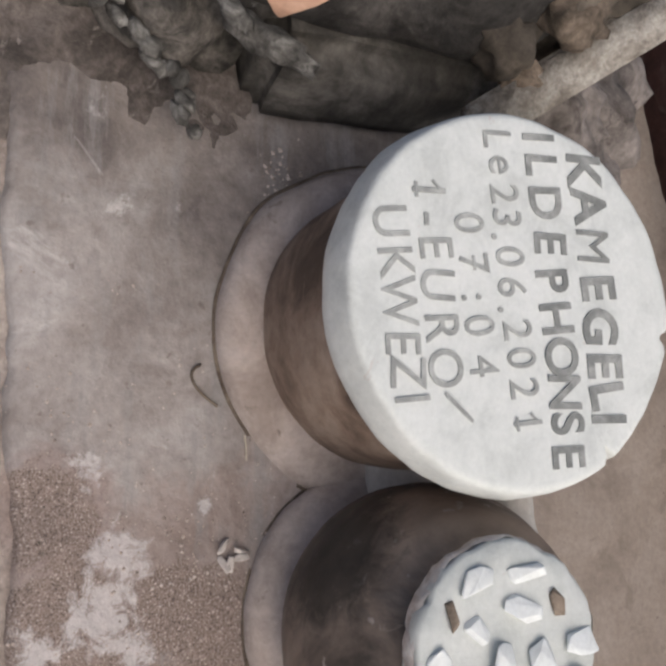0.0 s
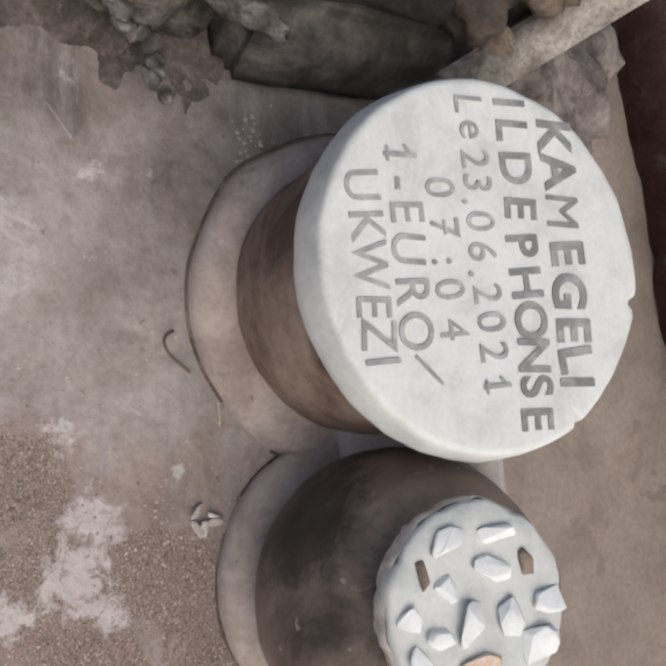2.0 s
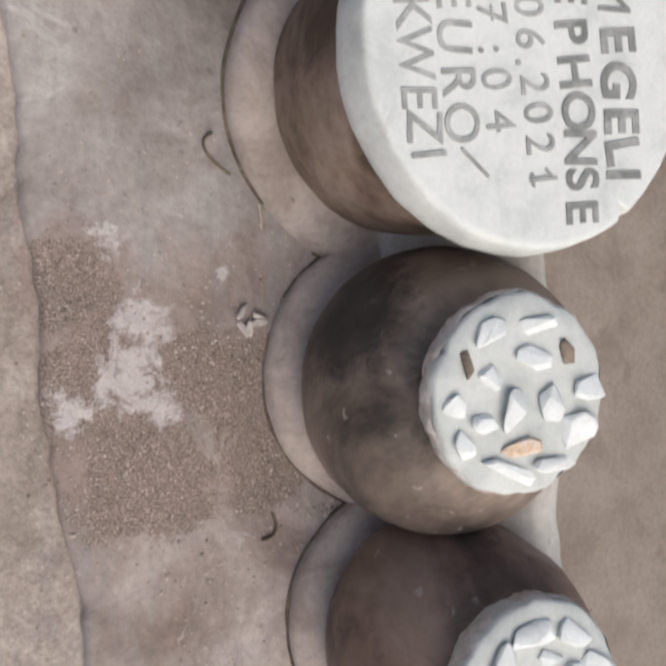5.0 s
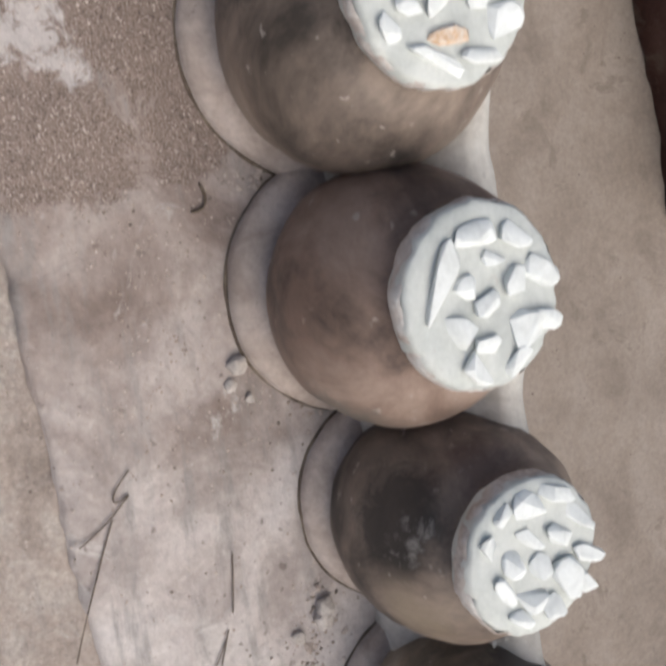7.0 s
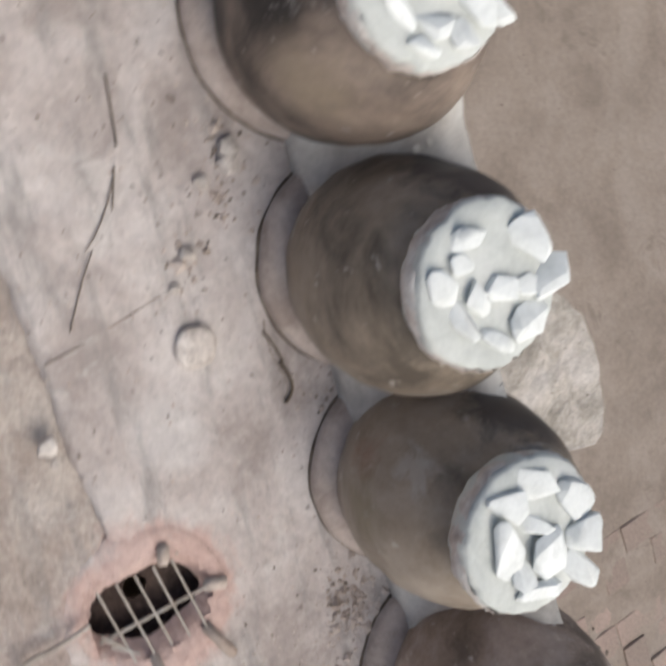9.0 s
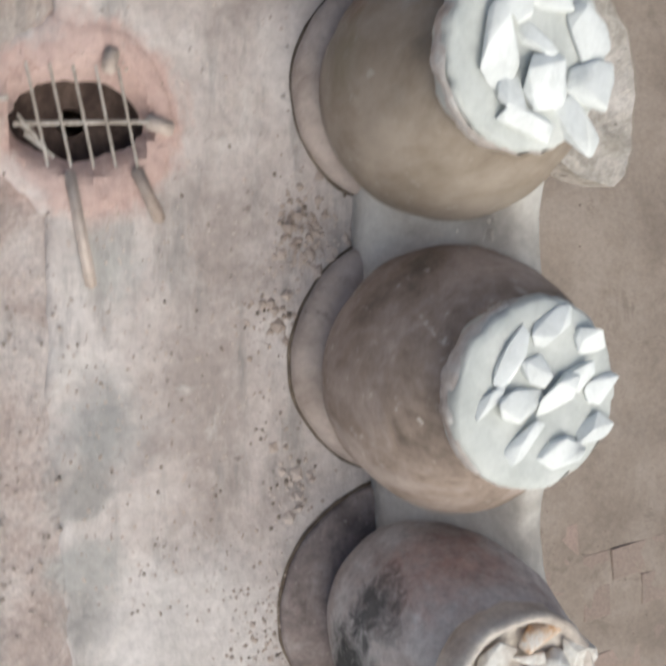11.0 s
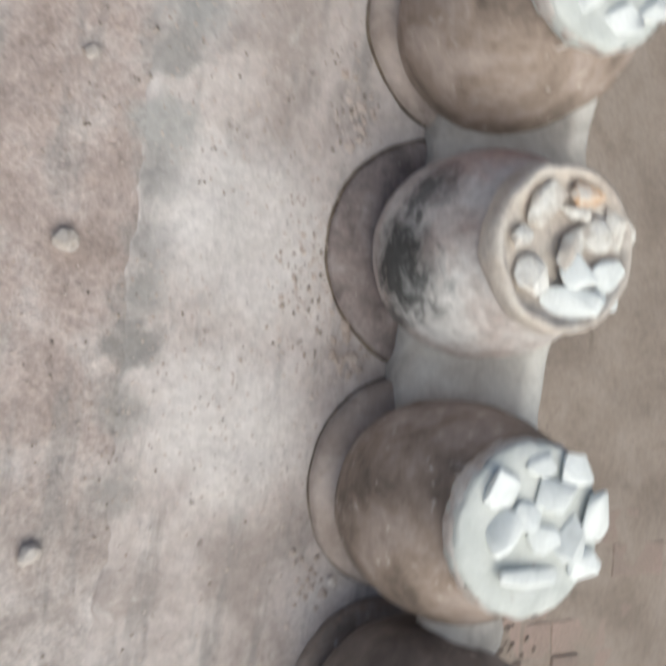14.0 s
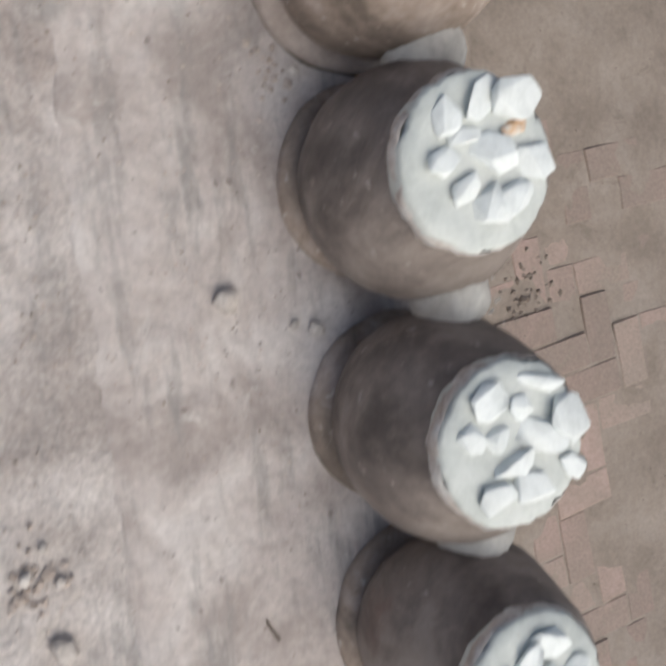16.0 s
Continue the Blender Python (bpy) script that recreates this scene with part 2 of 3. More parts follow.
M_TERRA = mat("terracotta", [(.42, .25, .17), (.52, .33, .23), (.56, .38, .28)], 9, 90, .05, .2, .75)
M_WOOD = mat("weathered_wood", [(.20, .175, .15), (.31, .28, .24), (.42, .39, .345)], 22, 130, .2, .8, .9)
# very dark brown for the inside of the drain well
M_WELL = mat("well_brown", [(.05, .032, .026), (.085, .056, .046), (.13, .09, .072)], 20, 90, .2, .5, .8)
M_IRON = mat("dusty_wire", [(.3, .26, .22), (.4, .35, .3), (.46, .42, .38)], 30, 150, .1, .2, .6)
M_TWIG = mat("twig", [(.08, .06, .045), (.13, .1, .075), (.2, .16, .12)], 30, 200, .1, .3, .9)
M_STRAW = mat("straw", [(.5, .44, .34), (.6, .53, .42), (.65, .58, .47)], 30, 200, .1, .2, .8)
M_PEBBLE = mat("pebble", [(.42, .37, .33), (.52, .465, .42), (.60, .55, .505)], 30, 120, .12, .4, .9, rand=.15)
M_MAROON = mat("maroon_paint", [(.06, .03, .028), (.09, .045, .042), (.12, .07, .062)], 5, 60, .1, .3, .8, (.16, .12, .1), 4, .56)
M_WALL = mat("plaster", [(.4, .36, .31), (.46, .42, .37), (.5, .46, .41)], 2, 60, .05, .3, .9)


# ---- mesh helpers ----
def obj(name, me, material, parent=None, label=""):
    ob = new(name, me)
    if not me.materials:
        me.materials.append(material)
    if parent:
        ob.parent = parent
    if label:
        ob["label"] = label
    return ob


def part(name, bm, material, parent=None, label="", smooth=True):
    me = bpy.data.meshes.new(name)
    bmesh.ops.recalc_face_normals(bm, faces=bm.faces)
    bm.to_mesh(me)
    bm.free()
    for p in me.polygons:
        p.use_smooth = smooth
    return obj(name, me, material, parent, label)


def thing(name, x, y, z, label, category, group="", kind=""):
    e = new(name)
    e.location = (x, y, z)
    e.empty_display_size = 0.05
    return tagged(e, label, category, group, kind)


def wob(x, y, z, s, seed=0.0):
    return noise.noise(Vector((x * s + seed * 7.3, y * s - seed * 3.1, z * s + seed)))


def lathe(profile, seg=72, rough=0.0, freq=9.0, seed=0.0, close=True, squash=0.0):
    bm = bmesh.new()
    rings = []
    for r, z in profile:
        ring = []
        for i in range(seg):
            a = 2 * math.pi * i / seg
            k = r * (1 + squash * math.cos(2 * a + seed))
            x, y = k * math.cos(a), k * math.sin(a)
            n = rough * (wob(x, y, z, freq, seed) + 0.5 * wob(x, y, z, freq * 3, seed + 4))
            ring.append(bm.verts.new((x + n * math.cos(a), y + n * math.sin(a), z + 0.5 * rough * wob(x, y, z, freq, seed + 9))))
        rings.append(ring)
    for a, b in zip(rings, rings[1:]):
        for i in range(seg):
            bm.faces.new((a[i], a[(i + 1) % seg], b[(i + 1) % seg], b[i]))
    if close:
        bm.faces.new(rings[-1])
        bm.faces.new(rings[0][::-1])
    return bm


def chunk(length, width, height, seed, points=16, sharp=0.5, bevel=True):
    """An angular broken stone: the hull of scattered points, one end narrower, with worn edges."""
    rnd = random.Random(seed)
    bm = bmesh.new()
    for _ in range(points):
        d = Vector((rnd.gauss(0, 1), rnd.gauss(0, 1), rnd.gauss(0, 1))).normalized()
        c = [math.copysign(abs(v) ** sharp, v) for v in d]
        k = rnd.uniform(0.8, 1.0)
        narrow = 1 - (.38 if bevel else 0) * max(0, c[0])
        bm.verts.new((c[0] * length / 2 * k, c[1] * width / 2 * k * narrow, c[2] * height / 2 * k))
    r = bmesh.ops.convex_hull(bm, input=bm.verts)
    bmesh.ops.delete(bm, geom=list({g for g in r["geom_interior"] + r["geom_unused"] if isinstance(g, bmesh.types.BMVert)}), context="VERTS")
    bmesh.ops.dissolve_limit(bm, angle_limit=0.35, verts=bm.verts, edges=bm.edges)
    if bevel:
        bmesh.ops.bevel(bm, geom=list(bm.edges), offset=min(width, height) * 0.13, segments=2, affect="EDGES", profile=0.6, clamp_overlap=True)
    return bm


def boulder(sx, sy, sz, seed, rough=0.25, sub=4, freq=1.6):
    bm = bmesh.new()
    bmesh.ops.create_icosphere(bm, subdivisions=sub, radius=1)
    for v in bm.verts:
        c = v.co
        n = 1 + rough * (noise.fractal(c * freq + Vector((seed * 5.1, 0, 0)), 1.0, 2.0, 5) + 0.6 * abs(wob(c.x, c.y, c.z, 3.5, seed)))
        v.co = Vector((c.x * sx, c.y * sy, c.z * sz)) * n
    return bm


def box(sx, sy, sz, bevel=0.004, seg=2):
    bm = bmesh.new()
    bmesh.ops.create_cube(bm, size=1)
    bmesh.ops.scale(bm, vec=(sx, sy, sz), verts=bm.verts)
    if bevel:
        bmesh.ops.bevel(bm, geom=list(bm.edges), offset=bevel, segments=seg, affect="EDGES")
    return bm


def tube(name, pts, radius, material, parent=None, label=""):
    cu = bpy.data.curves.new(name, "CURVE")
    cu.dimensions, cu.bevel_depth, cu.bevel_resolution, cu.use_fill_caps = "3D", radius, 2, True
    sp = cu.splines.new("NURBS" if len(pts) > 2 else "POLY")
    sp.points.add(len(pts) - 1)
    for p, q in zip(sp.points, pts):
        p.co = (*q, 1)
    if len(pts) > 2:
        sp.order_u, sp.use_endpoint_u = min(4, len(pts)), True
    tmp = bpy.data.objects.new(name, cu)
    me = bpy.data.meshes.new_from_object(tmp)
    bpy.data.objects.remove(tmp)
    return obj(name, me, material, parent, label)


def sheet(name, xs, ys, zf, material, keep=None):
    nx, ny = len(xs), len(ys)
    verts = [(x, y if not callable(y) else y(x), 0) for y in ys for x in xs]
    verts = [(x, y, zf(x, y)) for x, y, _ in verts]
    faces = []
    for j in range(ny - 1):
        for i in range(nx - 1):
            a = j * nx + i
            c = (xs[i] + xs[i + 1]) / 2, (verts[a][1] + verts[a + nx][1]) / 2
            if keep is None or keep(*c):
                faces.append((a, a + 1, a + nx + 1, a + nx))
    me = bpy.data.meshes.new(name)
    me.from_pydata(verts, [], faces)
    for p in me.polygons:
        p.use_smooth = True
    return tagged(obj(name, me, material), kind="structure")


# ---- terrace floor ----
EDGE_X = (-1.5, -.37, .32, .55, 1.0, 1.25, 1.63, 2.2, 2.6, 3.05, 5.2)
EDGE_Y = (.09, .117, .16, .195, .225, .257, .278, .25, .27, .285, .29)


def edge(x):
    return float(np.interp(x, EDGE_X, EDGE_Y)) + 0.012 * wob(x, 0, 0, 7) + 0.006 * wob(x, 0, 2, 30)


def floor_z(x, y):
    return 0.006 * wob(x, y, 0, 3) + 0.003 * wob(x, y, 1, 14) + 0.0015 * wob(x, y, 2, 45)


DRAIN = (1.785, .314)


def screed_keep(x, y):
    return ((x - DRAIN[0]) / .085) ** 2 + ((y - DRAIN[1]) / .10) ** 2 > 1


def screed_z(x, y):
    d = y - edge(x)
    return floor_z(x, y) - (0.03 if d < 0.001 else 0.006 * max(0, 1 - d / 0.02))


xs = [-1.3 + .0125 * i for i in range(505)]
rows_y = [lambda x: edge(x) - .002, lambda x: edge(x) + .002] + [lambda x, k=k: edge(x) + (.95 - edge(x)) * (k / 56) for k in range(1, 57)]
floor = tagged(sheet("floor", xs, rows_y, screed_z, M_SCREED, screed_keep), "worn pinkish-grey cement screed of the terrace with pale stains", "floor")


def dirt_z(x, y):
    return floor_z(x, y) - .016 + .0125 * min(1, max(0, (x - 1.85) / .35)) + 0.004 * wob(x, y, 3, 22) + 0.002 * wob(x, y, 5, 60)


dirt = sheet("floor_dirt", [-1.3 + .02 * i for i in range(316)], [-4.0 + .08 * i for i in range(44)] + [-.5 + .02 * i for i in range(1, 43)], dirt_z, M_DIRT, lambda x, y: screed_keep(x, y))
tagged(dirt, "brown sandy compacted dirt beside the cement screed", "floor")

# retaining wall of the terrace, house wall and eave behind the walker
w = part("wall_north", box(6.3, .12, 1.5, .01), M_COLLAR)
w.location = (1.85, .90, -.765)
tagged(w, "rendered retaining wall below the row of pots", "wall", kind="structure")
w = part("wall_south", box(6.4, .2, 2.6, .005), M_WALL)
w.location = (1.85, -4.1, -.2)
tagged(w, "plain plastered house wall", "wall", kind="structure")
for sx, nm in ((-1.38, "wall_west"), (5.08, "wall_east")):
    w = part(nm, box(.1, 5.0, 1.5, .005), M_COLLAR)
    w.location = (sx, -1.55, -.79)
    tagged(w, "side of the terrace base", "wall", kind="structure")


# ---- lower courtyard ----
def spread(lo, hi, step, far):
    a = [lo + step * i for i in range(int((hi - lo) / step) + 1)]
    k, pre, post = step, [], []
    x = a[-1]
    while x < far:
        k *= 1.5
        x += k
        post.append(x)
    k, x = step, a[0]
    while x > -far:
        k *= 1.5
        x -= k
        pre.append(x)
    return pre[::-1] + a + post


def ground_z(x, y):
    return -1.5 + 0.025 * wob(x, y, 0, 1.1) + 0.014 * wob(x, y, 1, 3.3) + 0.006 * wob(x, y, 2, 11)


ground = sheet("ground", spread(-2.5, 7, .05, 300), spread(.9, 4.6, .04, 300), ground_z, M_EARTH)
tagged(ground, "brown trodden earth of the lower yard", "ground")

# low dark red wall beyond the yard
bm = box(4.1, .25, .5, .03, 3)
bmesh.ops.subdivide_edges(bm, edges=[q for q in bm.edges if q.calc_length() > .6], cuts=60, use_grid_fill=True)
for v in bm.verts:
    v.co += Vector((0, .05 * wob(v.co.x, v.co.z, 0, 2.2) + .02 * wob(v.co.x, v.co.z, 2, 9), .02 * wob(v.co.x, v.co.y, 5, 7)))
w = part("wall_yard", bm, M_MAROON)
w.matrix_world = pose(-1.27, 2.89, -1.27, 0, 0, 10)
tagged(w, "low dark red wall at the yard's far side", "wall", kind="structure")


# ---- pots ----
def stones_on(cap, rows, top, seed, marks={}, mats=M_STONE, tall=1.0):
    rnd = random.Random(seed)
    for i, (u, v, l, wd, a) in enumerate(rows):
        l, wd = l / 1000, wd / 1000
        h = min(l, wd) * rnd.uniform(.34, .5) * tall + .006
        bm = chunk(l * 1.34, wd * 1.56, h * 1.02, seed * 31 + i, 18, .72)
        bmesh.ops.transform(bm, verts=bm.verts, matrix=pose(u / 1000, v / 1000, top + h * .22, rnd.uniform(-15, 15), rnd.uniform(-15, 15), a + 180 * rnd.randint(0, 1)))
        part("stone", bm, marks.get(i, mats), cap, "rust-stained stone" if marks.get(i) == M_STAIN else "")


def clay_pot(n, x, y, r, cap_r, clay, label, rows, collar=.215, marks={}, height=.36, cap_mat=M_CAP, collar_mat=M_COLLAR, collar_h=1.0, stone_mat=M_STONE, lip=False, cap_dy=0.0, wide=1.06, crack=True, gap=.0025):
    e = thing("clay_pot", x, y, 0, label, "pot", "row of clay pots along the terrace edge")
    k = height / .36
    prof = [(r * .6, -.03), (r * .7, .0), (r * .86, .04 * k), (r * .96, .09 * k), (r, .15 * k), (r * .985, .2 * k), (r * .92, .25 * k), (r * .82, .295 * k), (cap_r * 1.03, .33 * k), (cap_r * .95, .35 * k)]
    fine = []
    for (a, b), (c, d) in zip(prof, prof[1:]):
        fine += [(a + (c - a) * s / 3, b + (d - b) * s / 3) for s in range(3)]
    bm = lathe(fine + [prof[-1]], 80, .005, 6, n, squash=.012)
    for v in bm.verts:
        # the belly sags a little along the row, away from the cap
        low = min(1, max(0, (.34 * k - v.co.z) / .1))
        v.co.x = v.co.x * (1 + (wide - 1) * low) + (0 if lip else .014) * low
    part("body", bm, clay, e)
    c = collar
    ring = [(c - .09, -.02), (c - .09, .075), (c - .065, .056), (c - .04, .044), (c - .018, .036), (c - .005, .026), (c, .012), (c - .002, -.02)]
    ring = [(q, z * collar_h) for q, z in ring]
    part("collar", lathe(ring, 80, .006, 7, n + 20, close=False), collar_mat, e, "beige cement collar")
    if crack:
        part("joint", lathe([(c - .003, -.012), (c - .003, .003), (c + gap, .0032), (c + gap, -.012)], 90, .006, 8, n + 20, close=False), M_TWIG, e, "dark open joint")
    if lip:
        top = height + .004
        cp = [(cap_r * .9, height - .035), (cap_r * 1.0, height - .03), (cap_r * 1.04, height - .012), (cap_r * 1.03, height + .014), (cap_r * .97, height + .02), (cap_r * .9, height + .014), (cap_r * .87, height + .004), (cap_r * .5, top - .012), (.01, top - .012)]
    else:
        top = height + .025
        cp = [(cap_r * .86, height - .03), (cap_r * .95, height - .02), (cap_r * .985, height - .004), (cap_r, height + .012), (cap_r * .985, height + .021), (cap_r * .95, top), (cap_r * .6, top + .001), (cap_r * .3, top), (.01, top)]
    fine = []
    for (a, b), (cc, d) in zip(cp, cp[1:]):
        fine += [(a, b), ((a + cc) / 2, (b + d) / 2)]
    bm = lathe(fine + [cp[-1]], 110, .0045, 26, n + 40)
    rn = random.Random(n)
    for _ in range(0 if lip else 7):
        at, wd, deep = rn.uniform(0, 6.28), rn.uniform(.04, .1), rn.uniform(.01, .04)
        for v in bm.verts:
            if v.co.xy.length > cap_r * .9:
                d = abs((math.atan2(v.co.y, v.co.x) - at + 3.1416) % 6.2832 - 3.1416)
                v.co.xy *= 1 - deep * max(0, 1 - d / wd)
    cap = part("cap", bm, cap_mat, e, "whitewashed cement cap")
    cap.location.y = cap_dy
    if not lip:
        # bare plaster showing where the wash has chipped off the edge
        edge_ring = [(cap_r * .97, height - .012), (cap_r * 1.0, height - .006), (cap_r * 1.012, height + .006), (cap_r * 1.004, height + .015), (cap_r * .985, height + .0175)]
        part("rim", lathe(edge_ring, 110, .0065, 30, n + 70, close=False), M_RIM, cap, "chipped pinkish plaster rim")
    stones_on(cap, rows, top, n + 3, marks, stone_mat)
    return e


DARK, RED, OLIVE, DUSTY, MOTTLED, PLINTH = M_CLAY
S_ROWS = "set with white stones"
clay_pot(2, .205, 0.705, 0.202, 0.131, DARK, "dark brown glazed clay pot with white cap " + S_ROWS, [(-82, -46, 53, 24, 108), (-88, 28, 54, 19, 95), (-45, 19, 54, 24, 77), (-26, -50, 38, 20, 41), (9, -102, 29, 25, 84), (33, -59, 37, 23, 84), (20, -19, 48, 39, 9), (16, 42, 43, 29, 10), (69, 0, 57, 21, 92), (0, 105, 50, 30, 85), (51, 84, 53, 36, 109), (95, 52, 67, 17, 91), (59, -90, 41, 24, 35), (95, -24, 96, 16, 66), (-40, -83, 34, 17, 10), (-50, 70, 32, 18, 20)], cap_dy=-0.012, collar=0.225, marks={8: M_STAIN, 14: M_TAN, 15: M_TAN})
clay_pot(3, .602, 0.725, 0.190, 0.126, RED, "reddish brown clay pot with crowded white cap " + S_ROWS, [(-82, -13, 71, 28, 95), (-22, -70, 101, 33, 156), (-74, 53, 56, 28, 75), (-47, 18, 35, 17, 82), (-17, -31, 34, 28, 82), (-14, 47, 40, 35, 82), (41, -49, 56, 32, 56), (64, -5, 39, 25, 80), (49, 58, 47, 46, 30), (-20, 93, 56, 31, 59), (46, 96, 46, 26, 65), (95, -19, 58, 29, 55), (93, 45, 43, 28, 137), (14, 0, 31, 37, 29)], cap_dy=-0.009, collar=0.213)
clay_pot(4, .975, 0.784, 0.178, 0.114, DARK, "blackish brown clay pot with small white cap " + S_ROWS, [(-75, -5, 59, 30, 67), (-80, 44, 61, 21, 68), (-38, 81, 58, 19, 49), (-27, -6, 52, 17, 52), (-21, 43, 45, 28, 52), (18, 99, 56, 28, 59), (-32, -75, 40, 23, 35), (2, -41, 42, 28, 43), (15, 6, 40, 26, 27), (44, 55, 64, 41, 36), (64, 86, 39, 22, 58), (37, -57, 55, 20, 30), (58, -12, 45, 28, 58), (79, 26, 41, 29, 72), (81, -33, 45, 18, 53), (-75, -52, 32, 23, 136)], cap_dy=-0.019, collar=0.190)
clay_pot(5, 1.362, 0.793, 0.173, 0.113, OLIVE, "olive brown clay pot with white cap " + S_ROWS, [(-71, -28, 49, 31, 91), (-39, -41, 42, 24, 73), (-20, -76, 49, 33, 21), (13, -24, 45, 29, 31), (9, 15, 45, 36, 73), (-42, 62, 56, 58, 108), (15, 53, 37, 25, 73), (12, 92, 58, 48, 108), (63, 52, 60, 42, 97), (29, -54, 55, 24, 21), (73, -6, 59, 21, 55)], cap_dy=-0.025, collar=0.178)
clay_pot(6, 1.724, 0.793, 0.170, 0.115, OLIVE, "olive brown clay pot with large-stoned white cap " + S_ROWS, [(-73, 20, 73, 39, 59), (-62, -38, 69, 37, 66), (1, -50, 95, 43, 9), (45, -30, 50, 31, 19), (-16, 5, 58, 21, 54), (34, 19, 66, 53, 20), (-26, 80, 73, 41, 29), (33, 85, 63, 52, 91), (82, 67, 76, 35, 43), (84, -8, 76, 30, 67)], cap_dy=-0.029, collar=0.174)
clay_pot(7, 2.135, 0.805, 0.180, 0.122, DUSTY, "dusty brown clay pot with white cap " + S_ROWS, [(-51, -45, 70, 27, 151), (2, -77, 51, 16, 137), (9, -32, 67, 38, 80), (-33, -7, 45, 32, 77), (60, -29, 75, 25, 132), (-1, 19, 64, 37, 124), (-23, 55, 44, 29, 132), (75, 32, 68, 34, 108), (49, 80, 50, 31, 108), (-87, 15, 65, 28, 126), (-66, 73, 48, 30, 95), (-2, 96, 51, 28, 109)], cap_dy=-0.013, collar=0.190)
clay_pot(8, 2.540, 0.798, 0.162, 0.117, MOTTLED, "pink and black mottled clay jar with lipped rim full of stones", [(-50, -42, 63, 36, 148), (-82, 34, 71, 36, 92), (45, -47, 55, 45, 101), (-2, 15, 73, 31, 147), (31, 35, 61, 40, 94), (-28, 60, 54, 48, 51), (-44, 94, 63, 42, 29), (26, 89, 52, 37, 101), (73, 26, 95, 40, 89), (63, 88, 44, 31, 101), (-3, -71, 40, 29, 128), (-47, 8, 55, 24, 103)], wide=1.03, cap_dy=-0.012, marks={1: M_STAIN, 4: M_STONE, 7: M_STONE, 8: M_STONE, 9: M_STONE, 10: M_BARE, 11: M_BARE}, cap_mat=M_LIP, collar_mat=M_SHADED, collar_h=.4, stone_mat=M_BARE, lip=True, collar=.2, gap=.004)
clay_pot(9, 2.934, 0.803, 0.172, 0.123, DUSTY, "dull brown clay pot with white cap " + S_ROWS, [(-55, -62, 59, 43, 89), (-92, -1, 48, 28, 90), (-86, 62, 57, 39, 90), (-53, 33, 63, 45, 89), (-24, 105, 76, 51, 12), (5, -56, 56, 51, 22), (-21, -16, 47, 39, 88), (10, 60, 56, 54, 35), (44, 98, 52, 35, 87), (64, 7, 104, 34, 86), (8, 18, 49, 34, 88)], wide=1.03, cap_dy=-0.024, collar=0.186)
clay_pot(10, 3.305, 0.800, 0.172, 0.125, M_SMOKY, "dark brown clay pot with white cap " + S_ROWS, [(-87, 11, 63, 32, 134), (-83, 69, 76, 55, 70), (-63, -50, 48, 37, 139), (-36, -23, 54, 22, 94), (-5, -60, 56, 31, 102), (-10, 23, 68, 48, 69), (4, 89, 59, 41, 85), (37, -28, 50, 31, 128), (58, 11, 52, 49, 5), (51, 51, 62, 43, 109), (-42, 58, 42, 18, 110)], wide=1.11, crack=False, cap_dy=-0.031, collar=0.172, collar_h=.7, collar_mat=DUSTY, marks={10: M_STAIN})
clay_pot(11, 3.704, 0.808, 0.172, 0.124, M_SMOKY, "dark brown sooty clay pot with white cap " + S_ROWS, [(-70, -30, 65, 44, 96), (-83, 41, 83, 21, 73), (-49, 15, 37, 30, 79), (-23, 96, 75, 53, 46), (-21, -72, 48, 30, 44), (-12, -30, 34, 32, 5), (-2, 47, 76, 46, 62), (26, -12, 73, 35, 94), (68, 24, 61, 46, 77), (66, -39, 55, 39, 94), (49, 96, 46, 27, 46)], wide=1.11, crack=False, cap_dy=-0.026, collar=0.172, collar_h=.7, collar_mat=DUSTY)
rnd = random.Random(5)
clay_pot(12, 4.085, .808, .172, .125, M_SMOKY, "dark clay pot with white cap at the row's end", [(round(95 * math.sqrt(i / 12) * math.cos(i * 2.4)), round(95 * math.sqrt(i / 12) * math.sin(i * 2.4)), 60, 40, i * 50) for i in range(12)], collar=.172, collar_h=.7, collar_mat=DUSTY, cap_dy=-.03, wide=1.11, crack=False)

# mortar that ties each pot to the next
WEBS = [(.0, .84, .20), (.405, .855, .21), (.79, .875, .22), (1.17, .885, .22), (1.545, .875, .21), (1.93, .89, .23), (2.345, .905, .25), (2.745, .89, .23), (3.12, .865, .25), (3.50, .865, .25), (3.89, .87, .25)]
